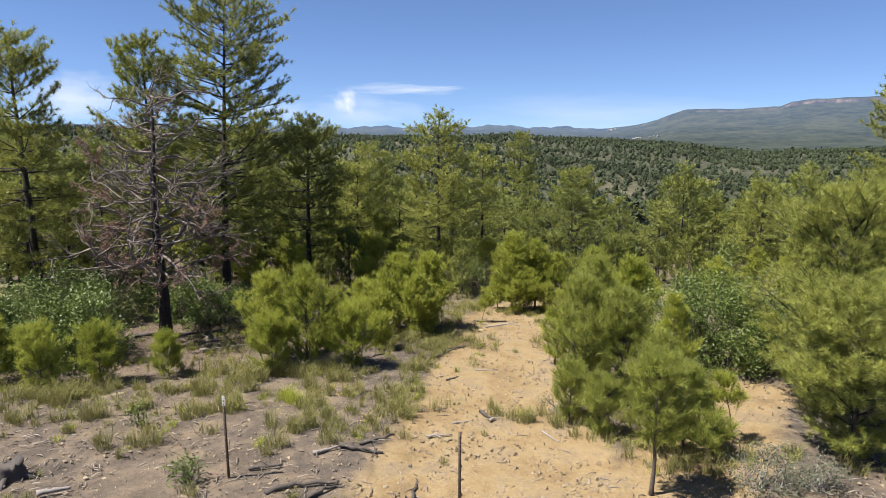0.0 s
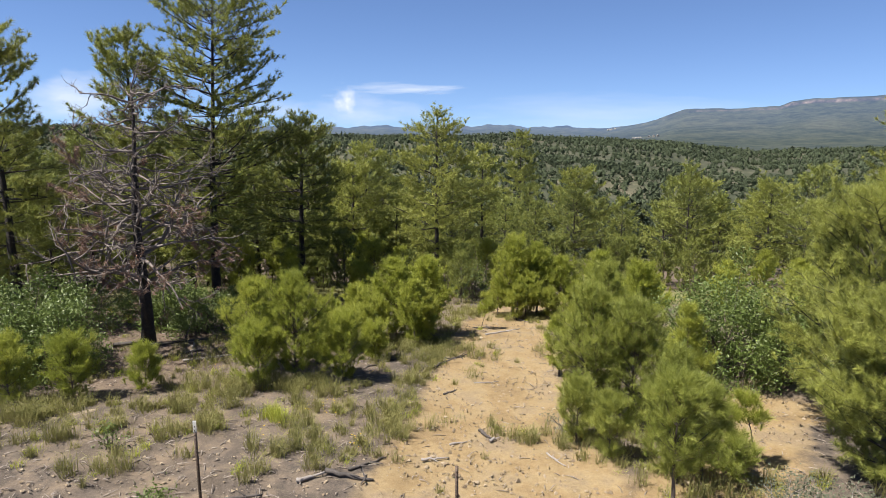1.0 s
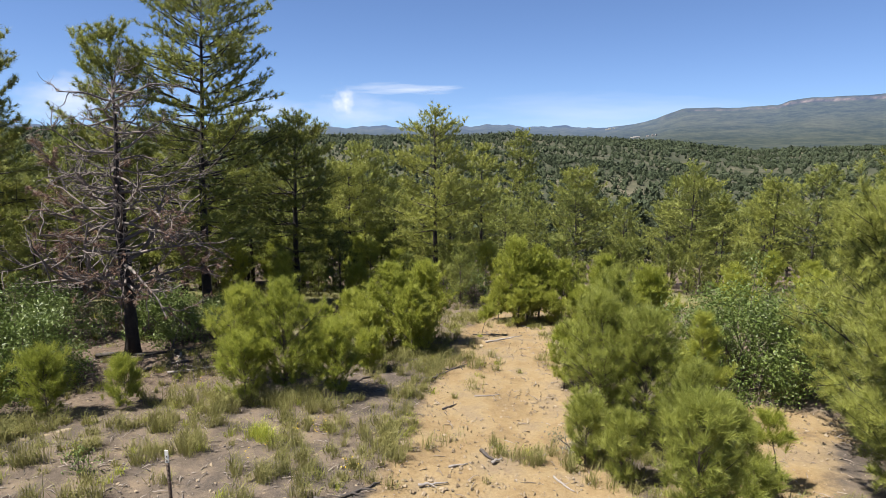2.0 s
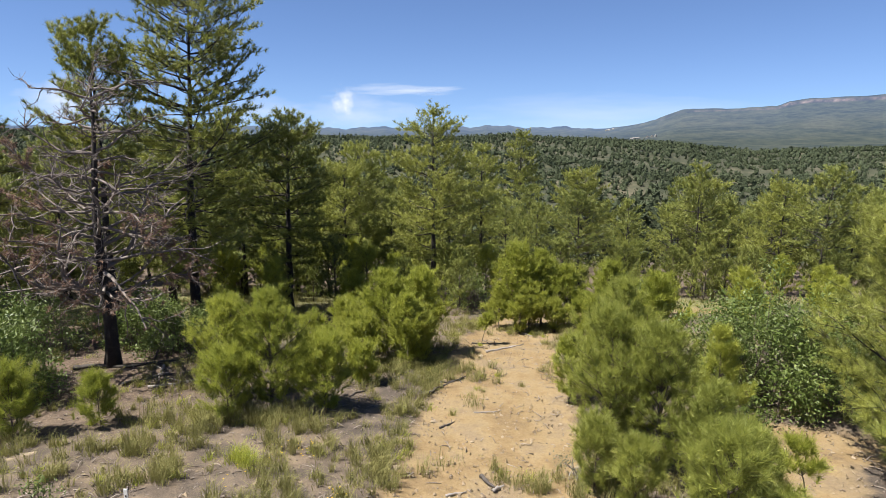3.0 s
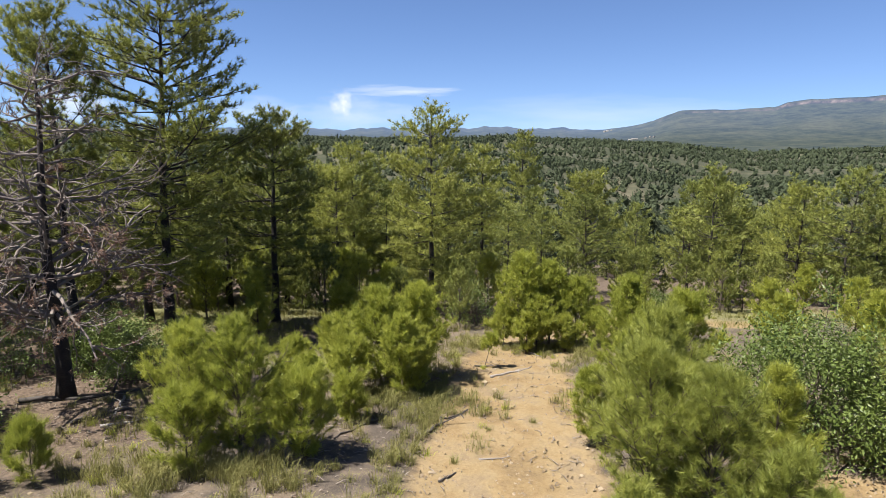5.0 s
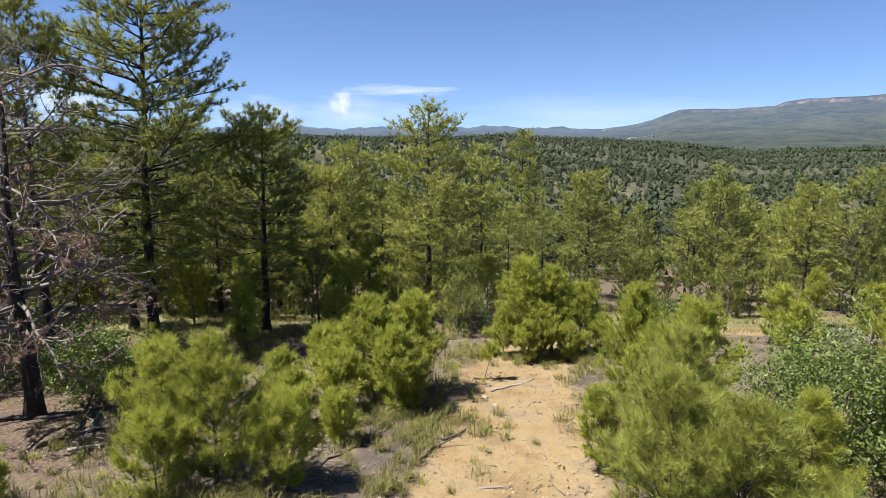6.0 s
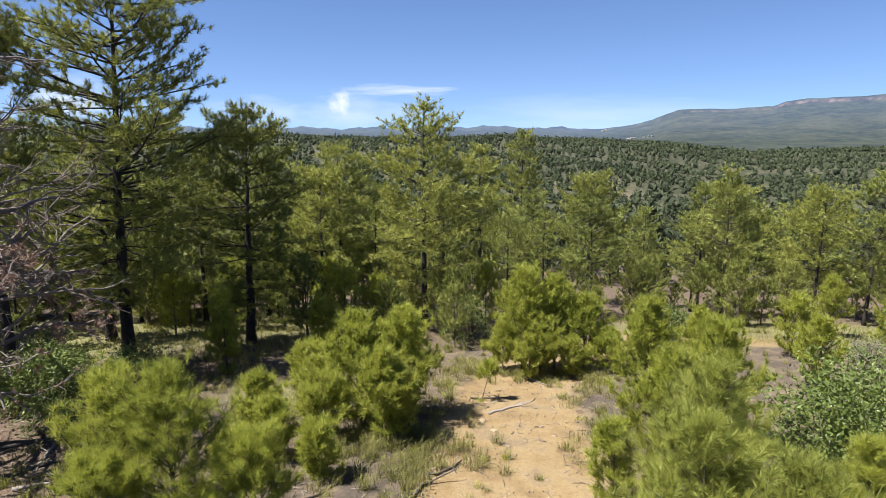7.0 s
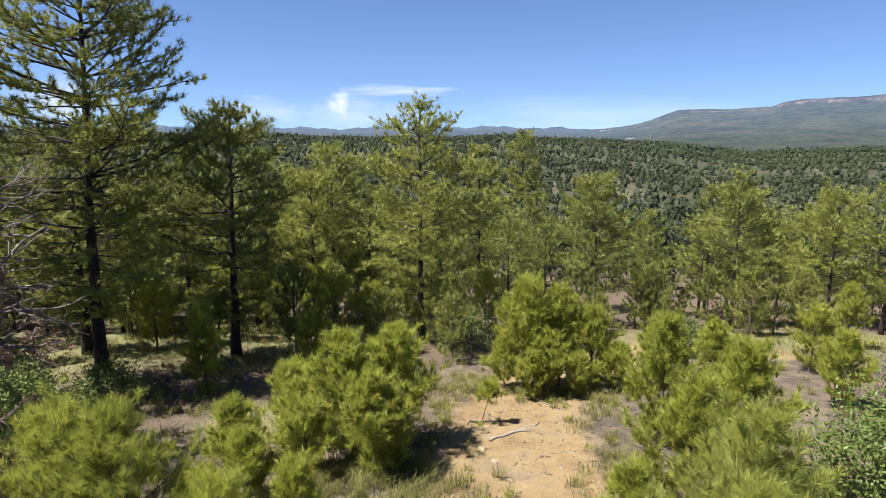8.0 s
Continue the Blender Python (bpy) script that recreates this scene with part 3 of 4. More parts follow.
def dead_pine():
    """A dark trunk, long crooked limbs at named heights, and many thinner ones between them."""
    base = new("dead_tree")
    rng = np.random.default_rng(302)
    s = Shape()
    hs = np.linspace(-0.15, 6.5, 12)
    line = np.column_stack([0.04 * np.sin(hs * 1.3) + 0.02 * hs, 0.05 * np.cos(hs * 1.1) - 0.05, hs])
    r = 0.165 * (1 - 0.90 * (np.clip(hs, 0, None) / 6.6) ** 0.9)
    r[0] *= 1.4
    s.tube(line, r, 10)
    part("trunk", s, BARK_DARK, base, "blackened trunk with flaking bark")

    def from_trunk(h):
        return [np.interp(h, hs, line[:, i]) for i in range(3)]
    limbs = [(2.65, 3.35, 0.02, 2.5, 0.040), (2.25, 3.50, -0.30, 2.0, 0.036), (1.85, -0.30, -0.38, 1.6, 0.040), (2.9, 0.25, 0.45, 1.7, 0.034), (3.3, 2.9, 0.10, 2.1, 0.030), (1.5, 4.0, -0.25, 1.3, 0.030),
             (3.6, 0.1, 0.12, 2.3, 0.030), (4.1, 0.3, 0.16, 2.2, 0.026), (5.9, 0.6, 0.95, 1.2, 0.022), (6.2, 1.9, 1.1, 0.9, 0.018), (6.4, 0.0, 1.8, 0.7, 0.016)]
    for i in range(58):
        h = 1.6 + 4.7 * (i / 58) + rng.uniform(-0.1, 0.1)
        length = (2.9 - 0.26 * h) * rng.uniform(0.55, 1.15)
        limbs.append((h, i * 2.4 + rng.uniform(-0.5, 0.5), rng.uniform(-0.2, 0.3), length, 0.016 + 0.013 * length))
    tips = []
    for i, (h, a, climb, length, r0) in enumerate(limbs):
        s = dead_branch(rng, from_trunk(h), (math.cos(a), math.sin(a), climb), length, r0)
        part("branch", s, DEAD_BRANCH, base)
        if i in (1, 3, 5, 6) or (i > 10 and i % 5 == 1 and h < 4.6):   # dead needles still hang in bunches on some branches
            v = np.concatenate(s.v)
            outer = v[np.hypot(v[:, 0], v[:, 1]) > length * 0.55]
            tips.append(outer[rng.integers(0, len(outer), 80)])
    tips = np.concatenate(tips)
    dry = Shape()
    needles(dry, rng, tips, np.array([unit(rng.normal(size=3) + (0, 0, -0.5)) for _ in tips]), 12, 0.14, 0.009)
    part("dry_needles", dry, NEEDLE_DEAD, base, "reddish brown dead needles", smooth=False)
    base.matrix_basis = pose(-7.72, 15.35, at(-7.72, 15.35) - 0.03)
    tagged(base, "dead pine with a dark trunk and crooked bare grey branches", "dead tree")


dead_pine()
old("pine with a thin irregular green crown behind a dead tree", 116, -9.25, 18.0, 8.35, 1.3, 50, bare=0.3, trunk_r=0.14, lean=(0.1, 0), inner=0.4, widest=0.45, lift=0.75, curl=0.6, ragged=0.4)


# ---- broad-leaved scrub ----
def scrub(name, label, category, seed, x, y, height, radius, leaves, size, material, stems=9, group="", wood=None):
    rng = np.random.default_rng(seed)
    base = new(name)
    wood_s, leaf = Shape(), Shape()
    ends, m = [], stems * 6
    for i in range(m):
        a, e = rng.uniform(0, 6.283), math.asin(rng.uniform(0.12, 1.0))
        q = np.array((math.cos(a) * math.cos(e) * radius, math.sin(a) * math.cos(e) * radius, math.sin(e) * height)) * rng.uniform(0.72, 1.0)
        q *= 1 + 0.34 * noise.noise((q[0] / radius * 1.9 + seed, q[1] / radius * 1.9, q[2] / height * 1.9))
        root = np.array((rng.normal() * radius * 0.2, rng.normal() * radius * 0.2, -0.05))
        t = np.linspace(0, 1, 6)[:, None]
        pts = root * (1 - t) + q * t + np.array((0, 0, 0.18 * height)) * t * (1 - t) + rng.normal(size=(6, 3)) * 0.02 * height
        pts[0] = root
        if i < stems * 3:
            wood_s.tube(pts, np.linspace(0.006 + height * 0.008, 0.004, 6), 4, cap=False)
        ends += [pts[5], pts[5], pts[5], pts[4]]
    ends = np.array(ends)
    c = ends[rng.integers(0, len(ends), leaves)] + rng.normal(size=(leaves, 3)) * 0.105 * height ** 0.5
    c[:, 2] = np.maximum(c[:, 2], 0.05)
    n = rng.normal(size=(leaves, 3)) + np.array((0, 0, 0.5))
    n /= np.linalg.norm(n, axis=1)[:, None]
    u = np.cross(n, rng.normal(size=(leaves, 3)))
    u /= np.linalg.norm(u, axis=1)[:, None]
    w = np.cross(n, u)
    s = (size * rng.uniform(0.6, 1.25, leaves))[:, None]
    v = np.stack([c - u * s, c + w * s * 0.42 - n * s * 0.12, c + u * s, c - w * s * 0.42 - n * s * 0.12], axis=1).reshape(-1, 3)
    k = np.arange(leaves)[:, None] * 4
    leaf.add(v, np.concatenate([k + (0, 1, 2), k + (0, 2, 3)]))
    part("stem", wood_s, wood or BARK_YOUNG, base)
    part("crown", leaf, material, base, smooth=False)
    base.matrix_basis = pose(x, y, at(x, y))
    return tagged(base, label, category, group)


OAK = "dense scrub oak with small glossy dark green leaves"
for i, (x, y, h, r, n) in enumerate([(6.0, 14.2, 2.4, 1.35, 8500), (7.2, 13.8, 2.1, 1.0, 5500), (6.7, 15.3, 2.2, 1.2, 5000), (8.4, 14.6, 2.0, 1.1, 4000),
                                     (-9.2, 13.3, 2.0, 1.35, 8000), (-10.9, 13.0, 2.1, 1.4, 8000), (-8.3, 12.7, 1.7, 1.0, 5500), (-9.9, 12.3, 1.6, 1.1, 5500), (-7.0, 16.9, 1.4, 1.05, 5000), (-8.0, 17.3, 1.4, 0.9, 4000), (-10.2, 16.2, 1.6, 1.1, 4000), (-9.4, 18.6, 1.3, 1.1, 3500), (-7.2, 19.2, 0.9, 0.8, 2200),
                                     (0.3, 24.6, 1.7, 0.8, 2200), (6.9, 25.3, 1.35, 0.55, 1600)]):
    scrub("oak_shrub", OAK, "shrub", 400 + i, x, y, h, r, int(n * 1.4), 0.040, OAK_LEAF, group="oak scrub")
scrub("oak_shrub", "small green leafy shrub on bare grey soil", "shrub", 420, -3.3, 7.65, 0.42, 0.26, 420, 0.028, OAK_LEAF, 4, "oak scrub")
scrub("oak_shrub", "small oak sprout in dry grass", "shrub", 425, -4.95, 9.35, 0.5, 0.2, 260, 0.03, OAK_LEAF, 3, "oak scrub")
scrub("oak_shrub", "small oak sprout on bare grey soil", "shrub", 426, -7.2, 8.6, 0.4, 0.22, 220, 0.03, OAK_LEAF, 3, "oak scrub")
scrub("sage_shrub", "low grey-green shrub with bare twigs", "shrub", 421, 4.7, 8.3, 0.7, 0.5, 1900, 0.022, SAGE_LEAF, 7, "sage shrubs", WOOD_GREY)
scrub("sage_shrub", "low grey-green shrub with bare twigs", "shrub", 422, 5.5, 8.3, 0.5, 0.36, 1000, 0.022, SAGE_LEAF, 6, "sage shrubs", WOOD_GREY)
scrub("sage_shrub", "grey bare-twigged shrub beside a young pine", "shrub", 423, 2.2, 10.9, 0.45, 0.35, 500, 0.018, SAGE_LEAF, 5, "sage shrubs", WOOD_GREY)
scrub("sage_shrub", "pale grey shrub at the edge of the clearing", "shrub", 424, 10.5, 21.6, 1.1, 0.8, 2200, 0.03, SAGE_LEAF, 6, "sage shrubs", WOOD_GREY)


# ---- grass and flowers ----
def tufts(name, label, seed, spots, material, category="grass"):
    """spots: x, y, height, blades, spread. Curved blades, two triangles and a tip each."""
    rng = np.random.default_rng(seed)
    s = Shape()
    for x, y, h, blades, spread in spots:
        z = at(x, y) - 0.03 - 0.10 * float(sandy(x, y))
        m = max(8, int(blades * 1.15))
        root = np.column_stack([x + rng.normal(0, spread * 0.35, m), y + rng.normal(0, spread * 0.35, m), np.full(m, z)])
        a = rng.uniform(0, 6.28, m)
        out = np.column_stack([np.cos(a), np.sin(a), np.zeros(m)])
        lean_ = rng.uniform(0.05, 0.95, m)[:, None]
        hh = (h * rng.uniform(0.5, 1.15, m))[:, None]
        midp = root + out * lean_ * hh * 0.35 + np.array((0, 0, 0.6)) * hh
        tip = root + out * lean_ * hh + np.array((0, 0, 1.0)) * hh * (1 - 0.35 * lean_)
        side = np.column_stack([-np.sin(a + 0.6), np.cos(a + 0.6), np.zeros(m)]) * (0.0024 + 0.0030 * rng.random(m))[:, None]
        v = np.stack([root - side, root + side, midp - side * 0.8, midp + side * 0.8, tip], axis=1).reshape(-1, 3)
        k = np.arange(m)[:, None] * 5
        s.add(v, np.concatenate([k + (0, 1, 2), k + (1, 3, 2), k + (2, 3, 4)]))
    ob = part(name, s, material, None, smooth=False)
    return tagged(ob, label, category, kind="stuff")


rng = np.random.default_rng(77)
spots = []
while len(spots) < 950:
    x, y = rng.uniform(-14, 13), 6.5 + 22 * rng.random() ** 1.35
    if sandy(x, y) > 0.42 and rng.random() > 0.05:
        continue
    dense = noise.noise((x * 0.55, y * 0.55, 9)) + 0.25
    if rng.random() > 0.35 + dense or (y < 8.6 and rng.random() < 0.72):
        continue
    h = rng.uniform(0.12, 0.34) * (1 if sandy(x, y) < 0.3 else 0.7)
    spots.append((x, y, h, int(rng.integers(24, 60)), rng.uniform(0.06, 0.2)))
spots += [(rng.uniform(-2.9, -0.4), rng.uniform(9.4, 11.7), rng.uniform(0.2, 0.42), 46, 0.16) for _ in range(40)]
spots += [(rng.normal(-3.0, 0.8), 12.4 + rng.normal(0, 0.25), rng.uniform(0.25, 0.5), 46, 0.2) for _ in range(34)]
spots += [(rng.normal(-0.9, 0.8), 15.6 + rng.normal(0, 0.45), rng.uniform(0.2, 0.42), 46, 0.2) for _ in range(46)]
spots += [(rng.normal(-7.3, 1.0), 10.7 + rng.normal(0, 0.25), rng.uniform(0.25, 0.5), 44, 0.18) for _ in range(24)]
for _ in range(46):
    cx, cy = rng.uniform(-9, -0.6), rng.uniform(8.4, 13.2)
    if sandy(cx, cy) > 0.4:
        continue
    for _ in range(int(rng.integers(2, 6))):
        spots.append((cx + rng.normal() * 0.16, cy + rng.normal() * 0.16, rng.uniform(0.22, 0.44), 50, 0.14))
spots += [(rng.uniform(2.3, 4.6), rng.uniform(14.5, 22.5), rng.uniform(0.1, 0.26), 30, 0.25) for _ in range(90)]
spots += [(rng.uniform(-6.5, 0.6), rng.uniform(13.6, 23.5), rng.uniform(0.18, 0.40), 34, 0.26) for _ in range(260)]
spots += [(-6.0, 9.6, 0.5, 150, 0.25), (-5.85, 9.7, 0.42, 80, 0.25), (0.95, 11.1, 0.32, 60, 0.1), (2.2, 16.3, 0.28, 60, 0.2), (0.75, 15.5, 0.24, 60, 0.22), (0.2, 11.2, 0.22, 60, 0.4)]
for _ in range(330):
    k = int(rng.integers(1, 6))
    s = rng.random()
    (x0, y0, w0), (x1, y1, w1) = TRACK[k], TRACK[k + 1]
    x, y = x0 + s * (x1 - x0), y0 + s * (y1 - y0)
    if y < 9.5:
        continue
    side = -1 if rng.random() < 0.6 else 1
    spots.append((x + side * (w0 + s * (w1 - w0) + 0.05 + abs(rng.normal()) * 0.35), y, rng.uniform(0.14, 0.34), 40, 0.14))
for cx, cy, n in [(-3.4, 12.4, 40), (-0.9, 16.2, 40), (2.4, 20.8, 46), (-7.4, 10.6, 30), (2.2, 10.6, 24), (4.0, 9.2, 24)]:
    spots += [(cx + rng.normal() * 0.9, cy + rng.normal() * 0.3, rng.uniform(0.2, 0.42), 46, 0.16) for _ in range(n)]
tufts("grass", "tufts of dry yellow-green bunch grass on grey soil", 78, spots, GRASS)
meadow = [(rng.uniform(-14, -4.6), rng.uniform(20, 30), rng.uniform(0.18, 0.36), 22, 0.5) for _ in range(420)] + [(rng.uniform(6, 15), rng.uniform(26, 31), rng.uniform(0.15, 0.3), 22, 0.5) for _ in range(200)]
forbs = [(x + rng.normal() * 0.2, y + rng.normal() * 0.2, rng.uniform(0.10, 0.22), 40, 0.14) for x, y, *_ in spots[::6]] + [(-2.95, 10.9, 0.34, 220, 0.25), (-2.75, 10.75, 0.3, 160, 0.25)]
tufts("low_herbs", "bright yellow-green low herbs among grey soil", 80, forbs, NEEDLE_YOUNG, "herbs")
tufts("meadow_grass", "pale dry grass in sunny clearings", 79, meadow, GRASS)


def flowers():
    rng = np.random.default_rng(81)
    s = Shape()
    for cx, cy, n in [(-1.95, 11.0, 14), (-2.55, 10.0, 8), (-1.15, 9.7, 9), (-2.2, 10.9, 7), (-1.6, 13.2, 8), (-5.0, 12.9, 6)]:
        for _ in range(n):
            x, y = cx + rng.normal() * 0.14, cy + rng.normal() * 0.14
            p = np.array((x, y, at(x, y) + rng.uniform(0.12, 0.32)))
            a = np.linspace(0, 6.28, 6, endpoint=False)
            r = rng.uniform(0.007, 0.014)
            v = np.vstack([p + (0, 0, 0.006), p + np.column_stack([np.cos(a) * r, np.sin(a) * r, rng.normal(0, 0.004, 6)])])
            s.add(v, [(0, i + 1, (i + 1) % 6 + 1) for i in range(6)])
    tagged(part("wild_flowers", s, FLOWER, None, smooth=False), "small yellow wild flowers among grass", "flowers", kind="stuff")


flowers()


# ---- fallen wood, stump, stones ----
def stick(name, label, seed, line, radius, material, forks=2, lift=0.0, category="branch"):
    """A fallen branch lying along a line on the ground."""
    rng = np.random.default_rng(seed)
    line = np.array(line, dtype=float)
    k = 8
    t = np.linspace(0, len(line) - 1, k)
    xy = np.column_stack([np.interp(t, range(len(line)), line[:, i]) for i in range(2)])
    span = np.linalg.norm(line[-1] - line[0])
    xy[1:-1] += rng.normal(0, span * 0.025, (k - 2, 2))
    z = np.array([at(x, y) - 0.10 * float(sandy(x, y)) for x, y in xy]) + radius * 0.7 + np.abs(rng.normal(0, radius * 0.4, k)) + lift * np.sin(np.linspace(0, 3.1, k))
    o = np.array((xy[0, 0], xy[0, 1], z[0]))
    pts = np.column_stack([xy, z]) - o
    s = Shape()
    s.tube(pts, radius * np.linspace(1, 0.4, k) * rng.uniform(0.85, 1.15, k), 7)
    for _ in range(forks):
        i = int(rng.integers(2, k - 1))
        d = unit(pts[i] - pts[i - 1] + np.append(rng.normal(0, 0.8, 2), 0.25))
        q = bent(pts[i], d, span * rng.uniform(0.15, 0.35), 4, -0.2, rng, 0.15)
        s.tube(q, np.linspace(radius * 0.5, radius * 0.15, 5), 4)
    ob = part(name, s, material, None)
    ob.location = o
    return tagged(ob, label, category, "fallen wood")


for i, (name, label, line, r, wood, forks) in enumerate([
        ("fallen_branch", "crooked grey fallen branch on the sandy track", [(-0.39, 14.26), (-0.21, 14.56), (-0.15, 14.95), (0.08, 15.14), (0.38, 15.68)], 0.035, WOOD_CHAR, 3),
        ("fallen_branch", "pale grey fallen branch across the track", [(0.88, 17.97), (1.34, 18.39), (1.92, 19.03)], 0.035, WOOD_GREY, 2),
        ("wood_chunk", "short weathered piece of split wood", [(0.75, 10.87), (0.96, 10.53)], 0.035, WOOD_CHAR, 0),
        ("wood_chunk", "short weathered piece of split wood", [(0.92, 10.45), (1.08, 10.62)], 0.03, WOOD_GREY, 0),
        ("fallen_branch", "grey weathered branch on bare soil", [(-1.79, 8.67), (-1.45, 8.90)], 0.035, WOOD_GREY, 1),
        ("fallen_branch", "grey weathered branch on bare soil", [(-1.45, 8.95), (-0.74, 8.87)], 0.04, WOOD_CHAR, 3),
        ("fallen_branch", "dark twisted branch beside grass", [(-1.15, 9.1), (-0.68, 9.6)], 0.03, WOOD_CHAR, 3),
        ("log", "charred black log on grey soil", [(-2.10, 7.46), (-1.71, 7.71), (-1.20, 7.89)], 0.04, WOOD_CHAR, 2),
        ("log", "charred black log on grey soil", [(-1.51, 7.43), (-1.22, 7.81)], 0.032, WOOD_CHAR, 1),
        ("log", "bleached pale log on grey soil", [(-5.07, 7.14), (-4.74, 7.34)], 0.045, WOOD_GREY, 0),
        ("fallen_branch", "dark root-like branch near a fence post", [(-2.58, 8.10), (-2.14, 8.27)], 0.03, WOOD_CHAR, 3),
        ("fallen_branch", "dark stick on yellow sand", [(-0.13, 7.59), (-0.16, 8.23)], 0.025, WOOD_CHAR, 0),
        ("fallen_branch", "small forked stick on yellow sand", [(0.01, 12.59), (0.26, 12.94)], 0.02, WOOD_CHAR, 3),
        ("fallen_branch", "small grey stick on yellow sand", [(0.26, 10.27), (0.55, 10.40)], 0.02, WOOD_GREY, 1),
        ("fallen_branch", "small grey stick on yellow sand", [(-0.14, 9.67), (0.28, 9.78)], 0.025, WOOD_GREY, 1),
        ("fallen_branch", "small grey stick at the edge of the sand", [(1.83, 10.10), (2.07, 9.67)], 0.02, WOOD_GREY, 1),
        ("fallen_branch", "thin stick on yellow sand", [(0.61, 13.41), (1.12, 13.56)], 0.018, WOOD_GREY, 1),
        ("fallen_branch", "dark fallen branch under a dead pine", [(-8.41, 14.97), (-7.06, 15.48), (-5.98, 16.48)], 0.05, WOOD_CHAR, 4),
        ("fallen_branch", "forked fallen branch under a dead pine", [(-6.70, 14.03), (-6.22, 14.69), (-5.43, 15.38)], 0.04, WOOD_CHAR, 5),
        ("fallen_branch", "forked fallen branch under a dead pine", [(-6.60, 15.52), (-6.19, 14.53)], 0.03, WOOD_GREY, 4),
        ("fallen_branch", "grey fallen branch on brown needle litter", [(-6.10, 13.94), (-5.17, 14.63)], 0.03, WOOD_GREY, 4),
        ("fallen_branch", "grey fallen branch on brown needle litter", [(-7.72, 16.78), (-7.11, 17.23)], 0.035, WOOD_GREY, 3),
        ("fallen_branch", "dark fallen branch on brown needle litter", [(-7.95, 20.03), (-6.16, 20.44)], 0.035, WOOD_CHAR, 3),
        ("fallen_branch", "dark stick on the sandy track", [(0.48, 18.94), (1.30, 19.05)], 0.022, WOOD_CHAR, 2),
        ("fallen_branch", "thin pale stick at the bend of the track", [(1.79, 21.02), (2.33, 20.02)], 0.02, WOOD_GREY, 1),
        ("fallen_branch", "thin dark stick beside dry grass", [(-1.86, 13.80), (-1.06, 15.29)], 0.022, WOOD_CHAR, 2)]):
    stick(name, label, 500 + i, line, r, wood, forks, category="log" if name == "log" else "branch")


def stump():
    rng = np.random.default_rng(600)
    base = new("tree_stump")
    s = Shape()
    n, m = 18, 6
    v, f = [], []
    for i in range(m):
        for j in range(n):
            a = 6.283 * j / n
            r = (0.20 + 0.10 * (1 - i / (m - 1)) ** 2) * (1 + 0.18 * math.sin(a * 3 + 0.6) + 0.07 * rng.normal())
            v.append((r * math.cos(a), r * math.sin(a), -0.06 + 0.40 * i / (m - 1) + (0.07 * math.sin(a * 2) + 0.035 * rng.normal()) * (i == m - 1)))
    for i in range(m - 1):
        for j in range(n):
            p, q = i * n + j, i * n + (j + 1) % n
            f += [(p, q, p + n), (q, q + n, p + n)]
    v.append((0.02, 0.0, 0.24))
    f += [((m - 1) * n + j, (m - 1) * n + (j + 1) % n, len(v) - 1) for j in range(n)]
    s.add(v, f)
    part("stump_body", s, WOOD_CHAR, base)
    for a, l in ((0.2, 0.55), (-1.4, 0.45), (2.4, 0.5)):
        r = Shape()
        r.tube(bent((0.18 * math.cos(a), 0.18 * math.sin(a), 0.10), (math.cos(a), math.sin(a), -0.25), l, 5, -0.1, rng, 0.15), np.linspace(0.07, 0.02, 6), 6)
        part("root", r, WOOD_CHAR, base)
    base.matrix_basis = pose(-5.75, 7.55, at(-5.75, 7.55)) @ Matrix.Scale(0.72, 4)
    tagged(base, "charred broken tree stump on grey soil", "stump")


stump()


def lump(rng, flat=0.45):
    """An angular stone of unit size."""
    bm = bmesh.new()
    bmesh.ops.create_icosphere(bm, subdivisions=1, radius=0.5)
    v = np.array([p.co for p in bm.verts])
    f = np.array([[p.index for p in q.verts] for q in bm.faces])
    bm.free()
    v *= (1 + rng.normal(0, 0.22, len(v)))[:, None]
    v[:, 2] *= flat
    v[:, 0] *= rng.uniform(0.8, 1.4)
    return v, f


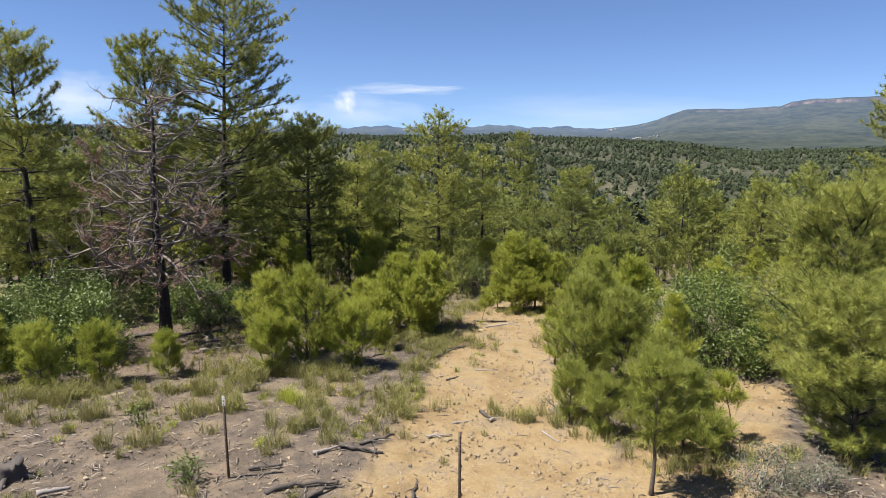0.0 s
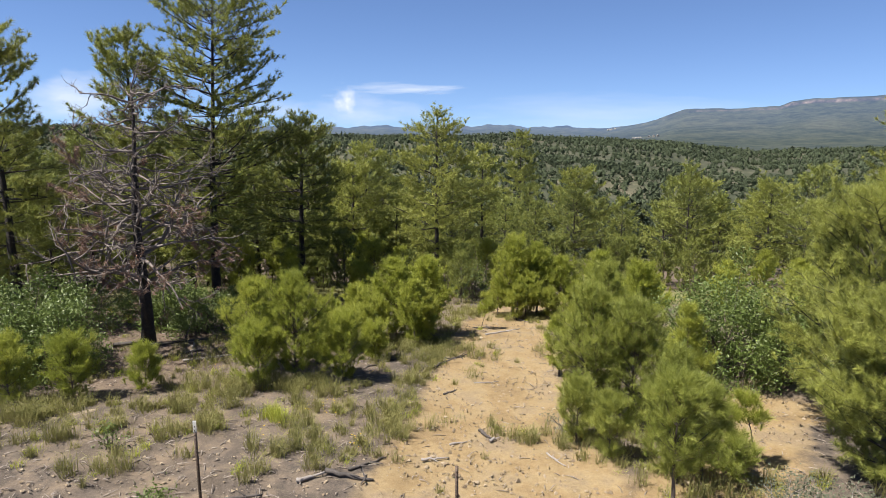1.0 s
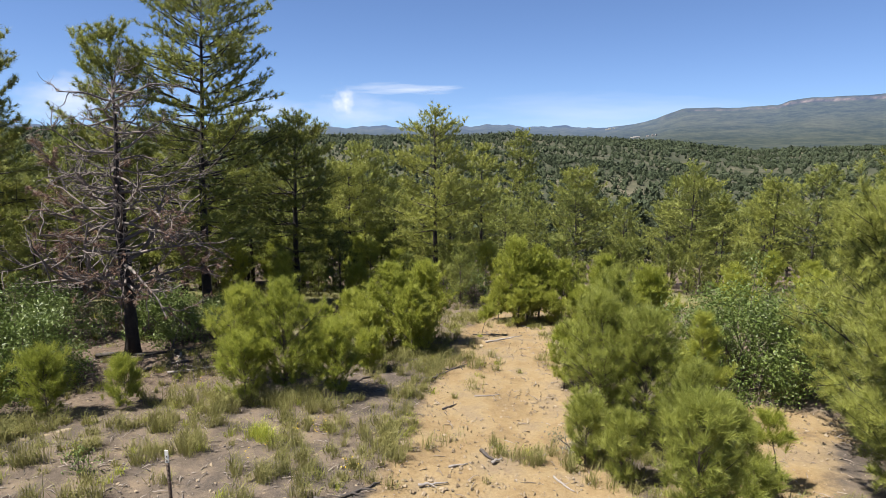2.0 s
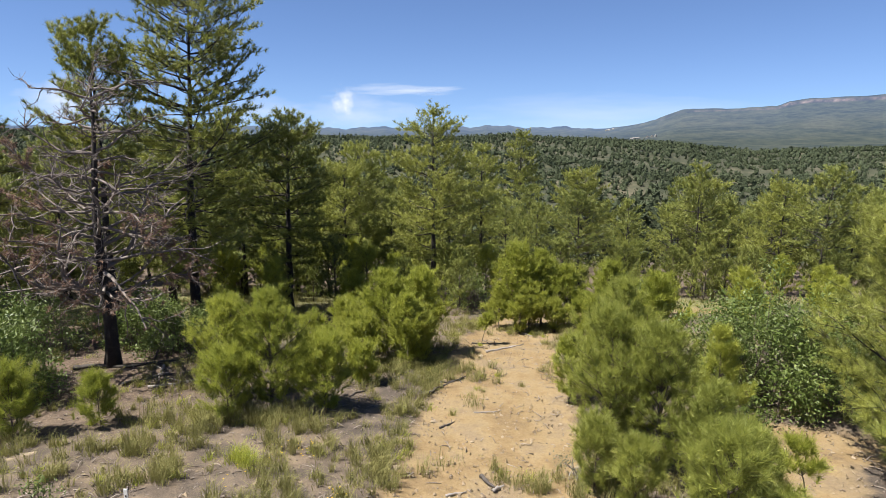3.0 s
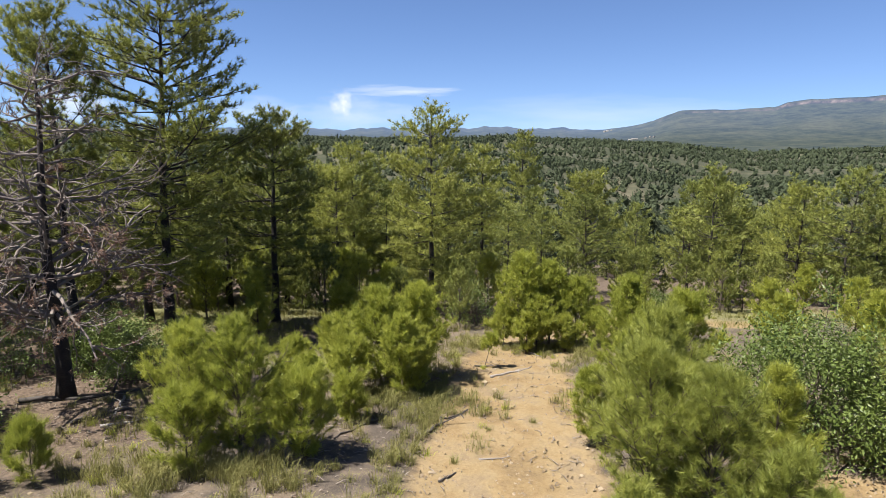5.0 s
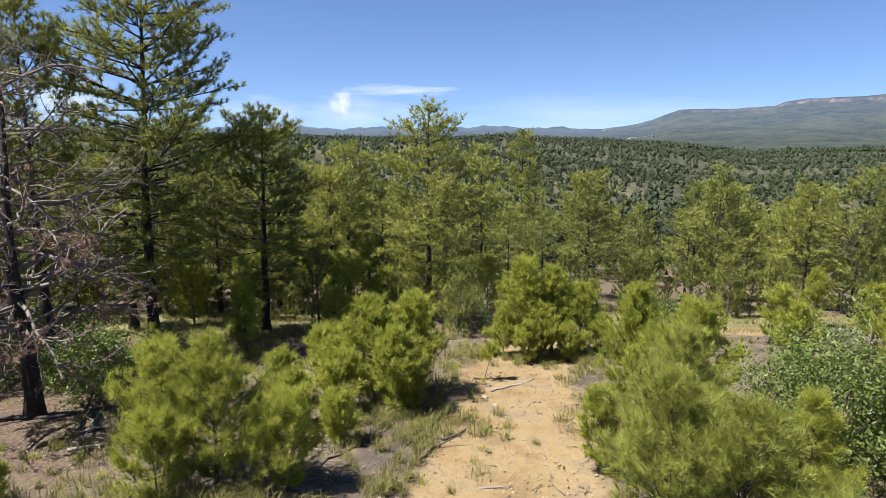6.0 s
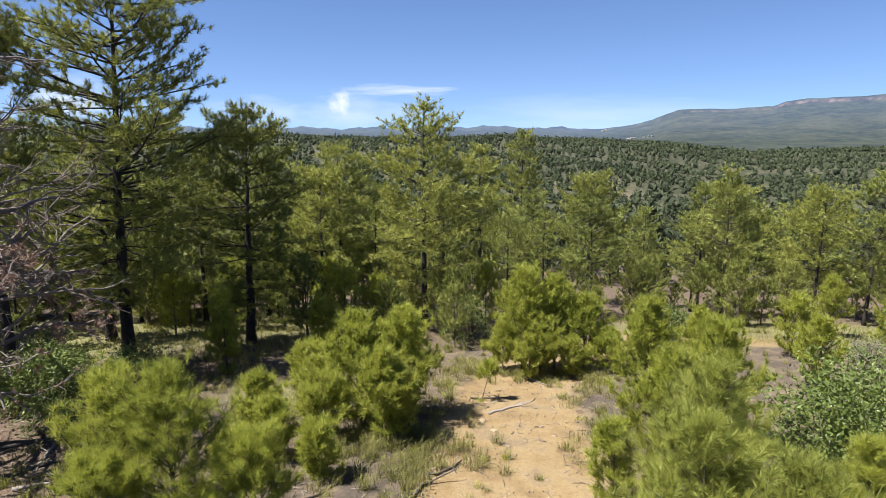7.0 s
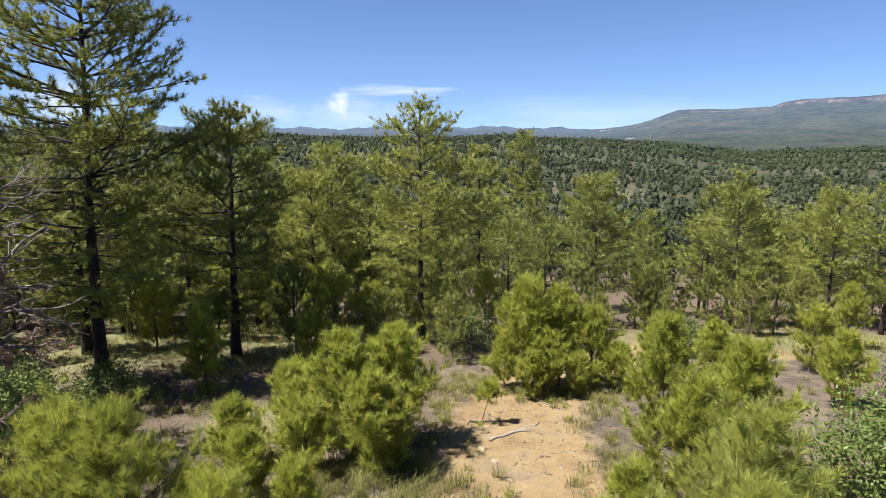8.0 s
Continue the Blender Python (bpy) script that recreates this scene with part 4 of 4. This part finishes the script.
def stones():
    rng = np.random.default_rng(610)
    forms = [lump(rng) for _ in range(9)]
    meshes = []
    for v, f in forms:
        s = Shape()
        s.add(v, f)
        me = s.mesh("stone", smooth=False)
        me.materials.append(STONE)
        meshes.append(me)

    def spot(sand_only):
        while True:
            x, y = rng.uniform(-8, 8), 6.5 + 17 * rng.random() ** 1.5
            if (sandy(x, y) > 0.45) == sand_only:
                return x, y
    for i in range(150):
        x, y = spot(i % 5 != 0)
        size = rng.uniform(0.04, 0.085) if i % 11 else rng.uniform(0.09, 0.14)
        ob = new("stone", meshes[i % 9])
        ob.matrix_basis = pose(x, y, at(x, y) - 0.10 * float(sandy(x, y)) + size * 0.12, 0, 0, rng.uniform(0, 360)) @ Matrix.Scale(size, 4)
        tagged(ob, "angular pale sandstone on the sandy track", "stone", "stones")
    for x, y, size in [(-6.2, 10.75, 0.24), (-6.6, 10.4, 0.18), (-6.35, 10.6, 0.15)]:
        ob = new("stone", meshes[3])
        ob.matrix_basis = pose(x, y, at(x, y) + size * 0.12, 0, 0, 40 * x) @ Matrix.Scale(size, 4)
        tagged(ob, "flat pale slab of stone in dry grass", "stone", "stones")
    s, w = Shape(), Shape()
    tiny = []
    for i in range(9):                                    # crumbs: a flattened, knocked-about octahedron each
        v = np.array(((1, 0, 0), (0, 1, 0), (-1, 0, 0), (0, -1, 0), (0, 0, 0.7), (0, 0, -0.7))) * 0.5
        tiny.append((v + rng.normal(0, 0.12, v.shape), np.array([(0, 1, 4), (1, 2, 4), (2, 3, 4), (3, 0, 4), (1, 0, 5), (2, 1, 5), (3, 2, 5), (0, 3, 5)])))
    for i in range(9000):
        x, y = spot(i % 3 != 0)
        v, f = tiny[i % 9]
        size = 0.014 + 0.06 * rng.random() ** 2.2
        a = rng.uniform(0, 6.28)
        rot = np.array(((math.cos(a), -math.sin(a), 0), (math.sin(a), math.cos(a), 0), (0, 0, 1)))
        s.add(v @ rot.T * size + np.array((x, y, at(x, y) - 0.10 * float(sandy(x, y)) + size * 0.1)), f)
    tagged(part("gravel", s, STONE, None, smooth=False), "small pale stones strewn on sand", "gravel", kind="stuff")
    for i in range(8500):
        x, y = rng.uniform(-10, 7), 6.5 + 15 * rng.random() ** 1.4
        if sandy(x, y) > 0.45 and rng.random() < 0.6:
            continue
        l, a = 0.03 + 0.22 * rng.random() ** 3, rng.uniform(0, 6.28)
        d = np.array((math.cos(a), math.sin(a), 0)) * l
        p = np.array((x, y, at(x, y) - 0.10 * float(sandy(x, y)) + 0.012))
        w.tube([p, p + d * 0.5 + (0, 0, rng.uniform(0, 0.03)), p + d], [rng.uniform(0.004, 0.013), 0.008, 0.003], 3)
    tagged(part("twig_litter", w, LITTER, None), "grey and brown twigs and bark chips on the ground", "twigs", kind="stuff")


stones()


# ---- wire fence ----
def fence():
    STEEL = rough_material("rusty_steel", [(0.3, (0.050, 0.036, 0.028)), (0.6, (0.110, 0.075, 0.055)), (0.8, (0.170, 0.120, 0.090))], 14.0, 90.0, 0.002, 0.6)
    STEEL.node_tree.nodes["Principled BSDF"].inputs["Metallic"].default_value = 0.5
    WHITE = rough_material("white_paint", [(0.3, (0.62, 0.60, 0.55)), (0.7, (0.80, 0.78, 0.74))], 20.0, 90.0, 0.001, 0.6)
    WIRE = rough_material("galvanised_wire", [(0.3, (0.13, 0.105, 0.06)), (0.7, (0.22, 0.18, 0.11))], 12.0, 60.0, 0.001, 0.45)
    WIRE.node_tree.nodes["Principled BSDF"].inputs["Metallic"].default_value = 0.6
    base = new("wire_fence")
    posts = [(-9.6, 9.55), (-2.76, 7.83), (0.52, 7.0)]
    for i, (x, y) in enumerate(posts):
        z = at(x, y)
        s = Shape()

        def bar(x0, x1, y0, y1, z0, z1):
            v = [(x + a, y + b, z + c) for c in (z0, z1) for a, b in ((x0, y0), (x1, y0), (x1, y1), (x0, y1))]
            s.add(v, [(0, 2, 1), (0, 3, 2), (4, 5, 6), (4, 6, 7), (0, 1, 5), (0, 5, 4), (1, 2, 6), (1, 6, 5), (2, 3, 7), (2, 7, 6), (3, 0, 4), (3, 4, 7)])
        bar(-0.018, 0.018, -0.004, 0.004, -0.2, 1.24)
        bar(-0.004, 0.004, 0.004, 0.034, -0.2, 1.24)
        for k in range(20):
            bar(-0.007, 0.007, -0.010, -0.004, 0.12 + k * 0.055, 0.14 + k * 0.055)
        post = part("post", s, STEEL, base, "dark rusty steel post")
        if i == 1:
            c = Shape()
            s = c
            bar(-0.020, 0.020, -0.006, 0.006, 1.10, 1.245)
            part("post_tip", c, WHITE, post, "white painted tip", smooth=False)
    for h in (1.14, 0.86, 0.58, 0.30):
        for (x0, y0), (x1, y1) in zip(posts, posts[1:]):
            t = np.linspace(0, 1, 13)
            z = (at(x0, y0) + h) * (1 - t) + (at(x1, y1) + h) * t - 0.16 * t * (1 - t)
            s = Shape()
            s.tube(np.column_stack([x0 + (x1 - x0) * t, y0 + (y1 - y0) * t - 0.012, z]), np.full(13, 0.0012), 4)
            part("wire", s, WIRE, base)
    tagged(base, "sagging wire fence on thin rusty steel posts", "fence")


fence()


# ---- the woods beyond ----
def forest():
    """Pines of the slope beyond the clearing: a few grown trees, copied with their own turn and size."""
    kinds = {}
    for i in range(11):
        base = new("pine_tree")
        rng = np.random.default_rng(700 + i)
        near = i < 6
        trunk, crown = pine_shapes(700 + i, 6.0, rng.uniform(1.75, 2.35), rng.uniform(0.08, 0.2), 65 if near else 55, 0.21, 0.023 if near else 0.038, 18 if near else 10, widest=rng.uniform(0.25, 0.45),
                                   droop=-0.1, lift=0.5, subs=8, gap=0.17, whorl=5, broad=0.24, blunt=1.1, top_round=rng.uniform(0.42, 0.62), trunk_r=0.09, lean=(rng.normal() * 0.2, rng.normal() * 0.2), wooden=near, ragged=0.36)
        part("trunk", trunk, BARK_DARK, base)
        part("crown", crown, NEEDLE_FOREST, base, smooth=False)
        tagged(base, "ponderosa pine with yellow-green needles in the woods", "pine tree", "forest pines")
        kinds.setdefault(near, []).append(base)
    rng = np.random.default_rng(720)
    taken = [(-8.2, 20.6), (-6.2, 23.5), (-10.5, 23.4), (-5, 27.4), (-4.9, 30), (-1.2, 26.5), (0.6, 34), (3.3, 45), (6, 36), (12.8, 37), (15.3, 33), (15.9, 22.6), (-12.4, 17)]
    wanted = [(-13.2, 19.6, 4.2), (-15.2, 18.6, 4.8), (-12.0, 21.6, 3.6), (-17.0, 19.4, 5.4), (-13.6, 26.0, 4.6), (-11.4, 26.6, 4.4), (-16.6, 23.8, 4.4), (-18.6, 22.6, 5.0), (-6.6, 27.2, 3.6), (-3.2, 28.4, 4.4), (-14.5, 23.5, 6.0), (-17.5, 22.0, 6.6), (-16.5, 26.0, 6.6), (-12.8, 28.2, 6.0), (-19.5, 25.0, 6.8), (-10.4, 29.5, 6.0), (-21.0, 29.0, 6.8), (16.4, 36.2, 5.5), (17.6, 31.0, 5.2), (10.2, 33.5, 4.6), (8.4, 35.0, 4.9), (14.2, 36.4, 5.2), (19.8, 33.2, 5.3), (1.8, 30.5, 4.4), (3.4, 31.8, 4.3), (-2.6, 31.5, 5.0), (-7.6, 29.0, 6.6), (-9.2, 27.0, 6.4), (-15.4, 20.5, 6.3), (20.5, 28.0, 5.4)]
    spots = []
    for x, y, h in wanted:
        spots.append((x, y, h))
        taken.append((x, y))
    tries = 0
    while len(spots) < 112 and tries < 9000:
        tries += 1
        y = 28 + 21 * rng.random()
        x = rng.uniform(-0.95 * y - 6, 0.78 * y + 6)
        if y < 29.5 and 2.5 < x < 17:
            continue
        if y < 31 and x < -5.5 and x > -17:
            continue
        if min((x - a) ** 2 + (y - b) ** 2 for a, b in taken) < (1.2 + y * 0.018) ** 2:
            continue
        taken.append((x, y))
        spots.append((x, y, rng.uniform(5.2, 7.2) if x < -6 else rng.uniform(4.6, 6.6)))
    used = set()
    for i, (x, y, h) in enumerate(spots):
        m = pose(x, y, at(x, y) - 0.05, 0, 0, rng.uniform(0, 360)) @ Matrix.Diagonal((h / 6 * rng.uniform(0.85, 1.15), h / 6 * rng.uniform(0.85, 1.15), h / 6, 1))
        row = kinds[y < 38.5]
        if row[0].name not in used:
            used.add(row[0].name)
            row[0].matrix_basis = m
            row.append(row.pop(0))
        else:
            made = copy_thing(row[0], pose(0, 0, 0))
            made.matrix_basis = m
            row.append(row.pop(0))


forest()


def undergrowth():
    """Small pines under the grown ones: eight of them, copied with their own turn and size."""
    rng = np.random.default_rng(760)
    kinds, used = [], 0
    for i in range(150):
        x, y = rng.uniform(-22, 19), rng.uniform(23, 34)
        h, turn = rng.uniform(1.3, 2.6) if x > -6 else rng.uniform(1.6, 3.4), rng.uniform(0, 360)
        if sandy(x, y) > 0.2 or (-13 < x < -5.5 and y < 25.5) or (1.0 < x and y < 28.3):
            continue
        if used < 8:
            kinds.append(young("young pine in the undergrowth of the woods", 800 + i, x, y, 2.2, 0.95, 30, needle_mat=NEEDLE_FOREST, width=0.019, count=17, subs=6, gap=0.14))
            made = kinds[-1]
        else:
            made = copy_thing(kinds[used % 8], pose(0, 0, 0))
        made.matrix_basis = pose(x, y, at(x, y) - 0.03, 0, 0, turn) @ Matrix.Scale(h / 2.2, 4)
        used += 1


undergrowth()


def far_woods():
    """Thousands of small pines and junipers on the far side of the valley."""
    rng = np.random.default_rng(740)
    s = Shape()

    def clump(x, y, z, h, w, tris, size):
        n = tris
        u = rng.random(n) ** 0.8
        ang = rng.uniform(0, 6.283, n)
        rad = w * np.sqrt(np.clip(1 - np.abs(u - 0.35) / 0.66, 0.03, 1)) * rng.uniform(0.65, 1.08, n)
        c = np.column_stack([x + rad * np.cos(ang), y + rad * np.sin(ang), z + h * (0.08 + 0.92 * u)])
        d1 = rng.normal(size=(n, 3)) * size
        d2 = rng.normal(size=(n, 3)) * size
        s.add(np.stack([c - d1 * 0.5, c + d1 * 0.5, c + d2], axis=1).reshape(-1, 3), np.arange(3 * n).reshape(-1, 3))
    def ball(level):
        bm = bmesh.new()
        bmesh.ops.create_icosphere(bm, subdivisions=level, radius=1.0)
        v = np.array([p.co for p in bm.verts])
        f = np.array([[p.index for p in q.verts] for q in bm.faces])
        bm.free()
        return v, f
    coarse = ball(1)

    def lobe(x, y, z, h, w, form):
        v, f = form
        q = v * (1 + rng.normal(0, 0.22, len(v)))[:, None]
        up = 0.5 + 0.5 * q[:, 2]
        narrow = 1.0 - 0.35 * np.clip(up, 0, 1)
        s.add(np.column_stack([x + q[:, 0] * w * narrow, y + q[:, 1] * w * narrow, z + up * h]), f)
    for i in range(430):                                   # the near slope down into the valley
        y = 49 + 100 * rng.random() ** 1.4
        x = rng.uniform(-0.95 * y, 0.75 * y)
        h = rng.uniform(4.0, 7.0)
        clump(x, y, at(x, y), h, h * rng.uniform(0.24, 0.36), 330 if y < 80 else 200, 0.22 if y < 80 else 0.32)
    for i in range(12500):                                 # the far side
        r = math.sqrt(rng.uniform(150 ** 2, 760 ** 2)) if i % 6 else rng.uniform(140, 380)
        a = radians(rng.uniform(-46, 38))
        x, y = 0.7 + r * math.sin(a), r * math.cos(a)
        if noise.noise((x * 0.022, y * 0.022, 5)) + 0.5 * noise.noise((x * 0.07, y * 0.07, 1)) > 0.55 and rng.random() < 0.6:
            continue
        h = rng.uniform(1.4, 3.0) * (1 + 0.0012 * r)
        w = h * rng.uniform(0.34, 0.55)
        z = at(x, y) - 0.2
        lobe(x, y, z, h * 0.86, w * 0.8, coarse)
        clump(x, y, z, h, w, 26 if r < 350 else 12, 0.24 + r * 0.0009)
    tagged(part("far_woods", s, FAR_TREES, None, smooth=False), "dense pine and juniper woods covering a far hillside", "woods", kind="stuff")


far_woods()


# ---- distance: plain, mesa, ridges, clouds ----
def distance_material():
    m, nt, bsdf = mat("distant_land")
    col = ramp(nt, noise_tex(nt, 0.006, 7.0, 0.7), [(0.36, (0.018, 0.025, 0.015)), (0.5, (0.040, 0.048, 0.025)), (0.66, (0.078, 0.078, 0.044))])
    col = mix(nt, 0.45, col, ramp(nt, noise_tex(nt, 0.03, 5.0, 0.7), [(0.4, (0.014, 0.020, 0.013)), (0.62, (0.062, 0.066, 0.038))]))
    geo = nt.nodes.new("ShaderNodeNewGeometry")
    sep = nt.nodes.new("ShaderNodeSeparateXYZ")
    nt.links.new(geo.outputs["Normal"], sep.inputs[0])
    steep = nt.nodes.new("ShaderNodeMapRange")
    steep.inputs["From Min"].default_value, steep.inputs["From Max"].default_value = 0.82, 0.68
    nt.links.new(sep.outputs["Z"], steep.inputs["Value"])
    rock = ramp(nt, noise_tex(nt, 0.012, 5.0, 0.7), [(0.42, (0.035, 0.036, 0.028)), (0.52, (0.090, 0.074, 0.060)), (0.62, (0.190, 0.150, 0.120))])
    col = mix(nt, steep.outputs[0], col, rock)
    nt.links.new(col, bsdf.inputs["Base Color"])
    bsdf.inputs["Roughness"].default_value = 1.0
    bsdf.inputs["Specular IOR Level"].default_value = 0.0
    # blue emission stands in for haze, stronger with distance
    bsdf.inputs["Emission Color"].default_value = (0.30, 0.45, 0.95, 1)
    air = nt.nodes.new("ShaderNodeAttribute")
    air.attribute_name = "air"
    haze_glow = nt.nodes.new("ShaderNodeMapRange")
    haze_glow.inputs["To Min"].default_value, haze_glow.inputs["To Max"].default_value = 0.036, 0.145
    nt.links.new(air.outputs["Fac"], haze_glow.inputs["Value"])
    nt.links.new(haze_glow.outputs[0], bsdf.inputs["Emission Strength"])
    return m


def backdrop():
    """The far plain with the mesa and the ridges along the skyline, hazed by blue emission."""
    ang = np.radians(np.linspace(-45, 38, 280))
    rad = np.concatenate([np.geomspace(1250, 2780, 30), np.linspace(2830, 2890, 3), np.linspace(2900, 2924, 4), np.linspace(2960, 4900, 56)])
    A, R = np.meshgrid(ang, rad)
    X, Y = 0.7 + R * np.sin(A), R * np.cos(A)
    n1 = np.array([noise.noise((x * 0.004, y * 0.004, 2)) + 0.5 * noise.noise((x * 0.011, y * 0.011, 3)) + 0.25 * noise.noise((x * 0.03, y * 0.03, 7)) for x, y in zip(X.ravel(), Y.ravel())]).reshape(X.shape)
    Z = land(X, Y) + 2 + n1 * np.clip((R - 1500) / 1200, 0, 1) * np.clip((3600 - R) / 900, 0.25, 1) * 9
    na, nr = len(ang), len(rad)
    i, j = np.meshgrid(np.arange(nr - 1), np.arange(na - 1), indexing="ij")
    p = (i * na + j).ravel()
    s = Shape()
    s.add(np.column_stack([X.ravel(), Y.ravel(), Z.ravel()]), np.concatenate([np.column_stack([p, p + na, p + 1]), np.column_stack([p + 1, p + na, p + na + 1])]))
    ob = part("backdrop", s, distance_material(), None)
    # share of the painted haze at each vertex, growing outwards
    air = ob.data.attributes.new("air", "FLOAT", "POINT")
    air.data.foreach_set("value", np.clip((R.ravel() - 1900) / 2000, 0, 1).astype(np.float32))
    tagged(ob, "distant plain, flat-topped mesa and ridges in painted blue haze", "mesa", kind="structure")


backdrop()


def houses():
    """Pale houses on the far plain and ridge."""
    WALL = rough_material("pale_plaster", [(0.3, (0.22, 0.21, 0.20)), (0.7, (0.32, 0.31, 0.30))], 0.3, 2.0, 0.01)
    ROOF = rough_material("pale_metal_roof", [(0.3, (0.20, 0.19, 0.18)), (0.7, (0.30, 0.28, 0.27))], 0.3, 2.0, 0.01)
    for i, (az, r, w, d, hh) in enumerate([(13.2, 2180, 12, 9, 5), (13.5, 2190, 22, 11, 6), (13.75, 2200, 10, 9, 5), (14.5, 2230, 14, 9, 5), (14.9, 2240, 18, 10, 6), (15.2, 2235, 9, 8, 5), (11.0, 3250, 14, 10, 5), (11.25, 3255, 20, 10, 5), (11.6, 3250, 10, 9, 5)]):
        a = radians(az)
        x, y = 0.7 + r * math.sin(a), r * math.cos(a)
        w, d, hh = w * 0.7, d * 0.7, hh * 0.6
        base = new("house")
        s, t = Shape(), Shape()
        v = [(p * w / 2, q * d / 2, z) for z in (-8, hh) for p, q in ((-1, -1), (1, -1), (1, 1), (-1, 1))]
        s.add(v, [(0, 1, 5), (0, 5, 4), (1, 2, 6), (1, 6, 5), (2, 3, 7), (2, 7, 6), (3, 0, 4), (3, 4, 7)])
        part("wall", s, WALL, base, smooth=False)
        e = 0.6
        v = [(-w / 2 - e, -d / 2 - e, hh), (w / 2 + e, -d / 2 - e, hh), (w / 2 + e, d / 2 + e, hh), (-w / 2 - e, d / 2 + e, hh), (-w / 2 - e, 0, hh + 3), (w / 2 + e, 0, hh + 3)]
        t.add(v, [(0, 1, 5), (0, 5, 4), (2, 3, 4), (2, 4, 5), (1, 2, 5), (3, 0, 4), (0, 2, 1), (0, 3, 2)])
        part("roof", t, ROOF, base, smooth=False)
        base.matrix_basis = pose(x, y, at(x, y) + (4 if i < 6 else 1), 0, 0, 20 * i)
        tagged(base, "small pale house far off on the plain", "house", "far houses")


houses()


def cloud_material(soft, seed, thick, scale):
    m, nt, bsdf = mat("cloud")
    tc = nt.nodes.new("ShaderNodeTexCoord")
    nt.nodes.remove(bsdf)
    grad = nt.nodes.new("ShaderNodeTexGradient")
    grad.gradient_type = "SPHERICAL"
    mp = nt.nodes.new("ShaderNodeMapping")
    mp.inputs["Location"].default_value = (-1, 0, -1)
    mp.inputs["Scale"].default_value = (2, 0, 2)
    nt.links.new(tc.outputs["Generated"], mp.inputs["Vector"])
    nt.links.new(mp.outputs[0], grad.inputs["Vector"])
    mp2 = nt.nodes.new("ShaderNodeMapping")
    mp2.inputs["Location"].default_value = (seed, seed, 0)
    mp2.inputs["Scale"].default_value = scale
    nt.links.new(tc.outputs["Generated"], mp2.inputs["Vector"])
    nz = node(nt, "ShaderNodeTexNoise", Scale=1.0, Detail=7.0, Roughness=0.55)
    nt.links.new(mp2.outputs[0], nz.inputs["Vector"])
    add = nt.nodes.new("ShaderNodeMath")
    add.operation = "MULTIPLY_ADD"
    nt.links.new(nz.outputs["Fac"], add.inputs[0])
    add.inputs[1].default_value = 1.5
    nt.links.new(grad.outputs["Fac"], add.inputs[2])
    rng_ = nt.nodes.new("ShaderNodeMapRange")
    rng_.inputs["From Min"].default_value, rng_.inputs["From Max"].default_value = 1.0, 1.0 + soft
    rng_.inputs["To Max"].default_value = thick
    nt.links.new(add.outputs[0], rng_.inputs["Value"])
    edge = nt.nodes.new("ShaderNodeMapRange")
    edge.inputs["From Min"].default_value, edge.inputs["From Max"].default_value = 0.0, 0.22
    nt.links.new(grad.outputs["Fac"], edge.inputs["Value"])
    mul = nt.nodes.new("ShaderNodeMath")
    mul.operation = "MULTIPLY"
    nt.links.new(rng_.outputs[0], mul.inputs[0])
    nt.links.new(edge.outputs[0], mul.inputs[1])
    em = node(nt, "ShaderNodeEmission", Color=(0.80, 0.84, 0.92, 1), Strength=0.47)
    clear = nt.nodes.new("ShaderNodeBsdfTransparent")
    both = nt.nodes.new("ShaderNodeMixShader")
    nt.links.new(mul.outputs[0], both.inputs["Fac"])
    nt.links.new(clear.outputs[0], both.inputs[1])
    nt.links.new(em.outputs[0], both.inputs[2])
    nt.links.new(both.outputs[0], nt.nodes["Material Output"].inputs["Surface"])
    return m


def clouds():
    """az, elevation in degrees, width and height in metres at 4.8 km."""
    for i, (az, el, w, h, soft, thick, scale, label) in enumerate([
            (-12.7, 2.7, 260, 320, 0.8, 0.85, (4, 3, 4), "small white cumulus tower over the horizon"),
            (-11.9, 1.5, 1350, 460, 0.9, 0.42, (4, 3, 3), "faint white cloud bank low over the horizon"),
            (-7.4, 3.75, 1250, 130, 0.7, 0.55, (3, 3, 2), "thin streak of white cloud"),
            (-34.6, 2.5, 900, 480, 0.8, 0.6, (3, 3, 3), "white cumulus cloud low over the trees"),
            (-20.0, 1.9, 1100, 300, 0.8, 0.35, (4, 3, 3), "white cloud bank behind the trees"),
            (10.5, 1.6, 2900, 420, 1.0, 0.34, (3, 3, 2), "faint pale haze of cloud over the horizon")]):
        a, r = radians(az), 4860.0
        s = Shape()
        s.add([(-w / 2, 0, -h / 2), (w / 2, 0, -h / 2), (w / 2, 0.5, h / 2), (-w / 2, 0.5, h / 2)], [(0, 1, 2), (0, 2, 3)])
        ob = part("cloud", s, cloud_material(soft, 3.7 * i + 1, thick, scale), None)
        ob.matrix_basis = pose(0.7 + r * math.sin(a), r * math.cos(a), 4.9 + r * math.tan(radians(el)), 0, 0, -az)
        ob.visible_shadow = False
        tagged(ob, label, "cloud", kind="structure")


clouds()
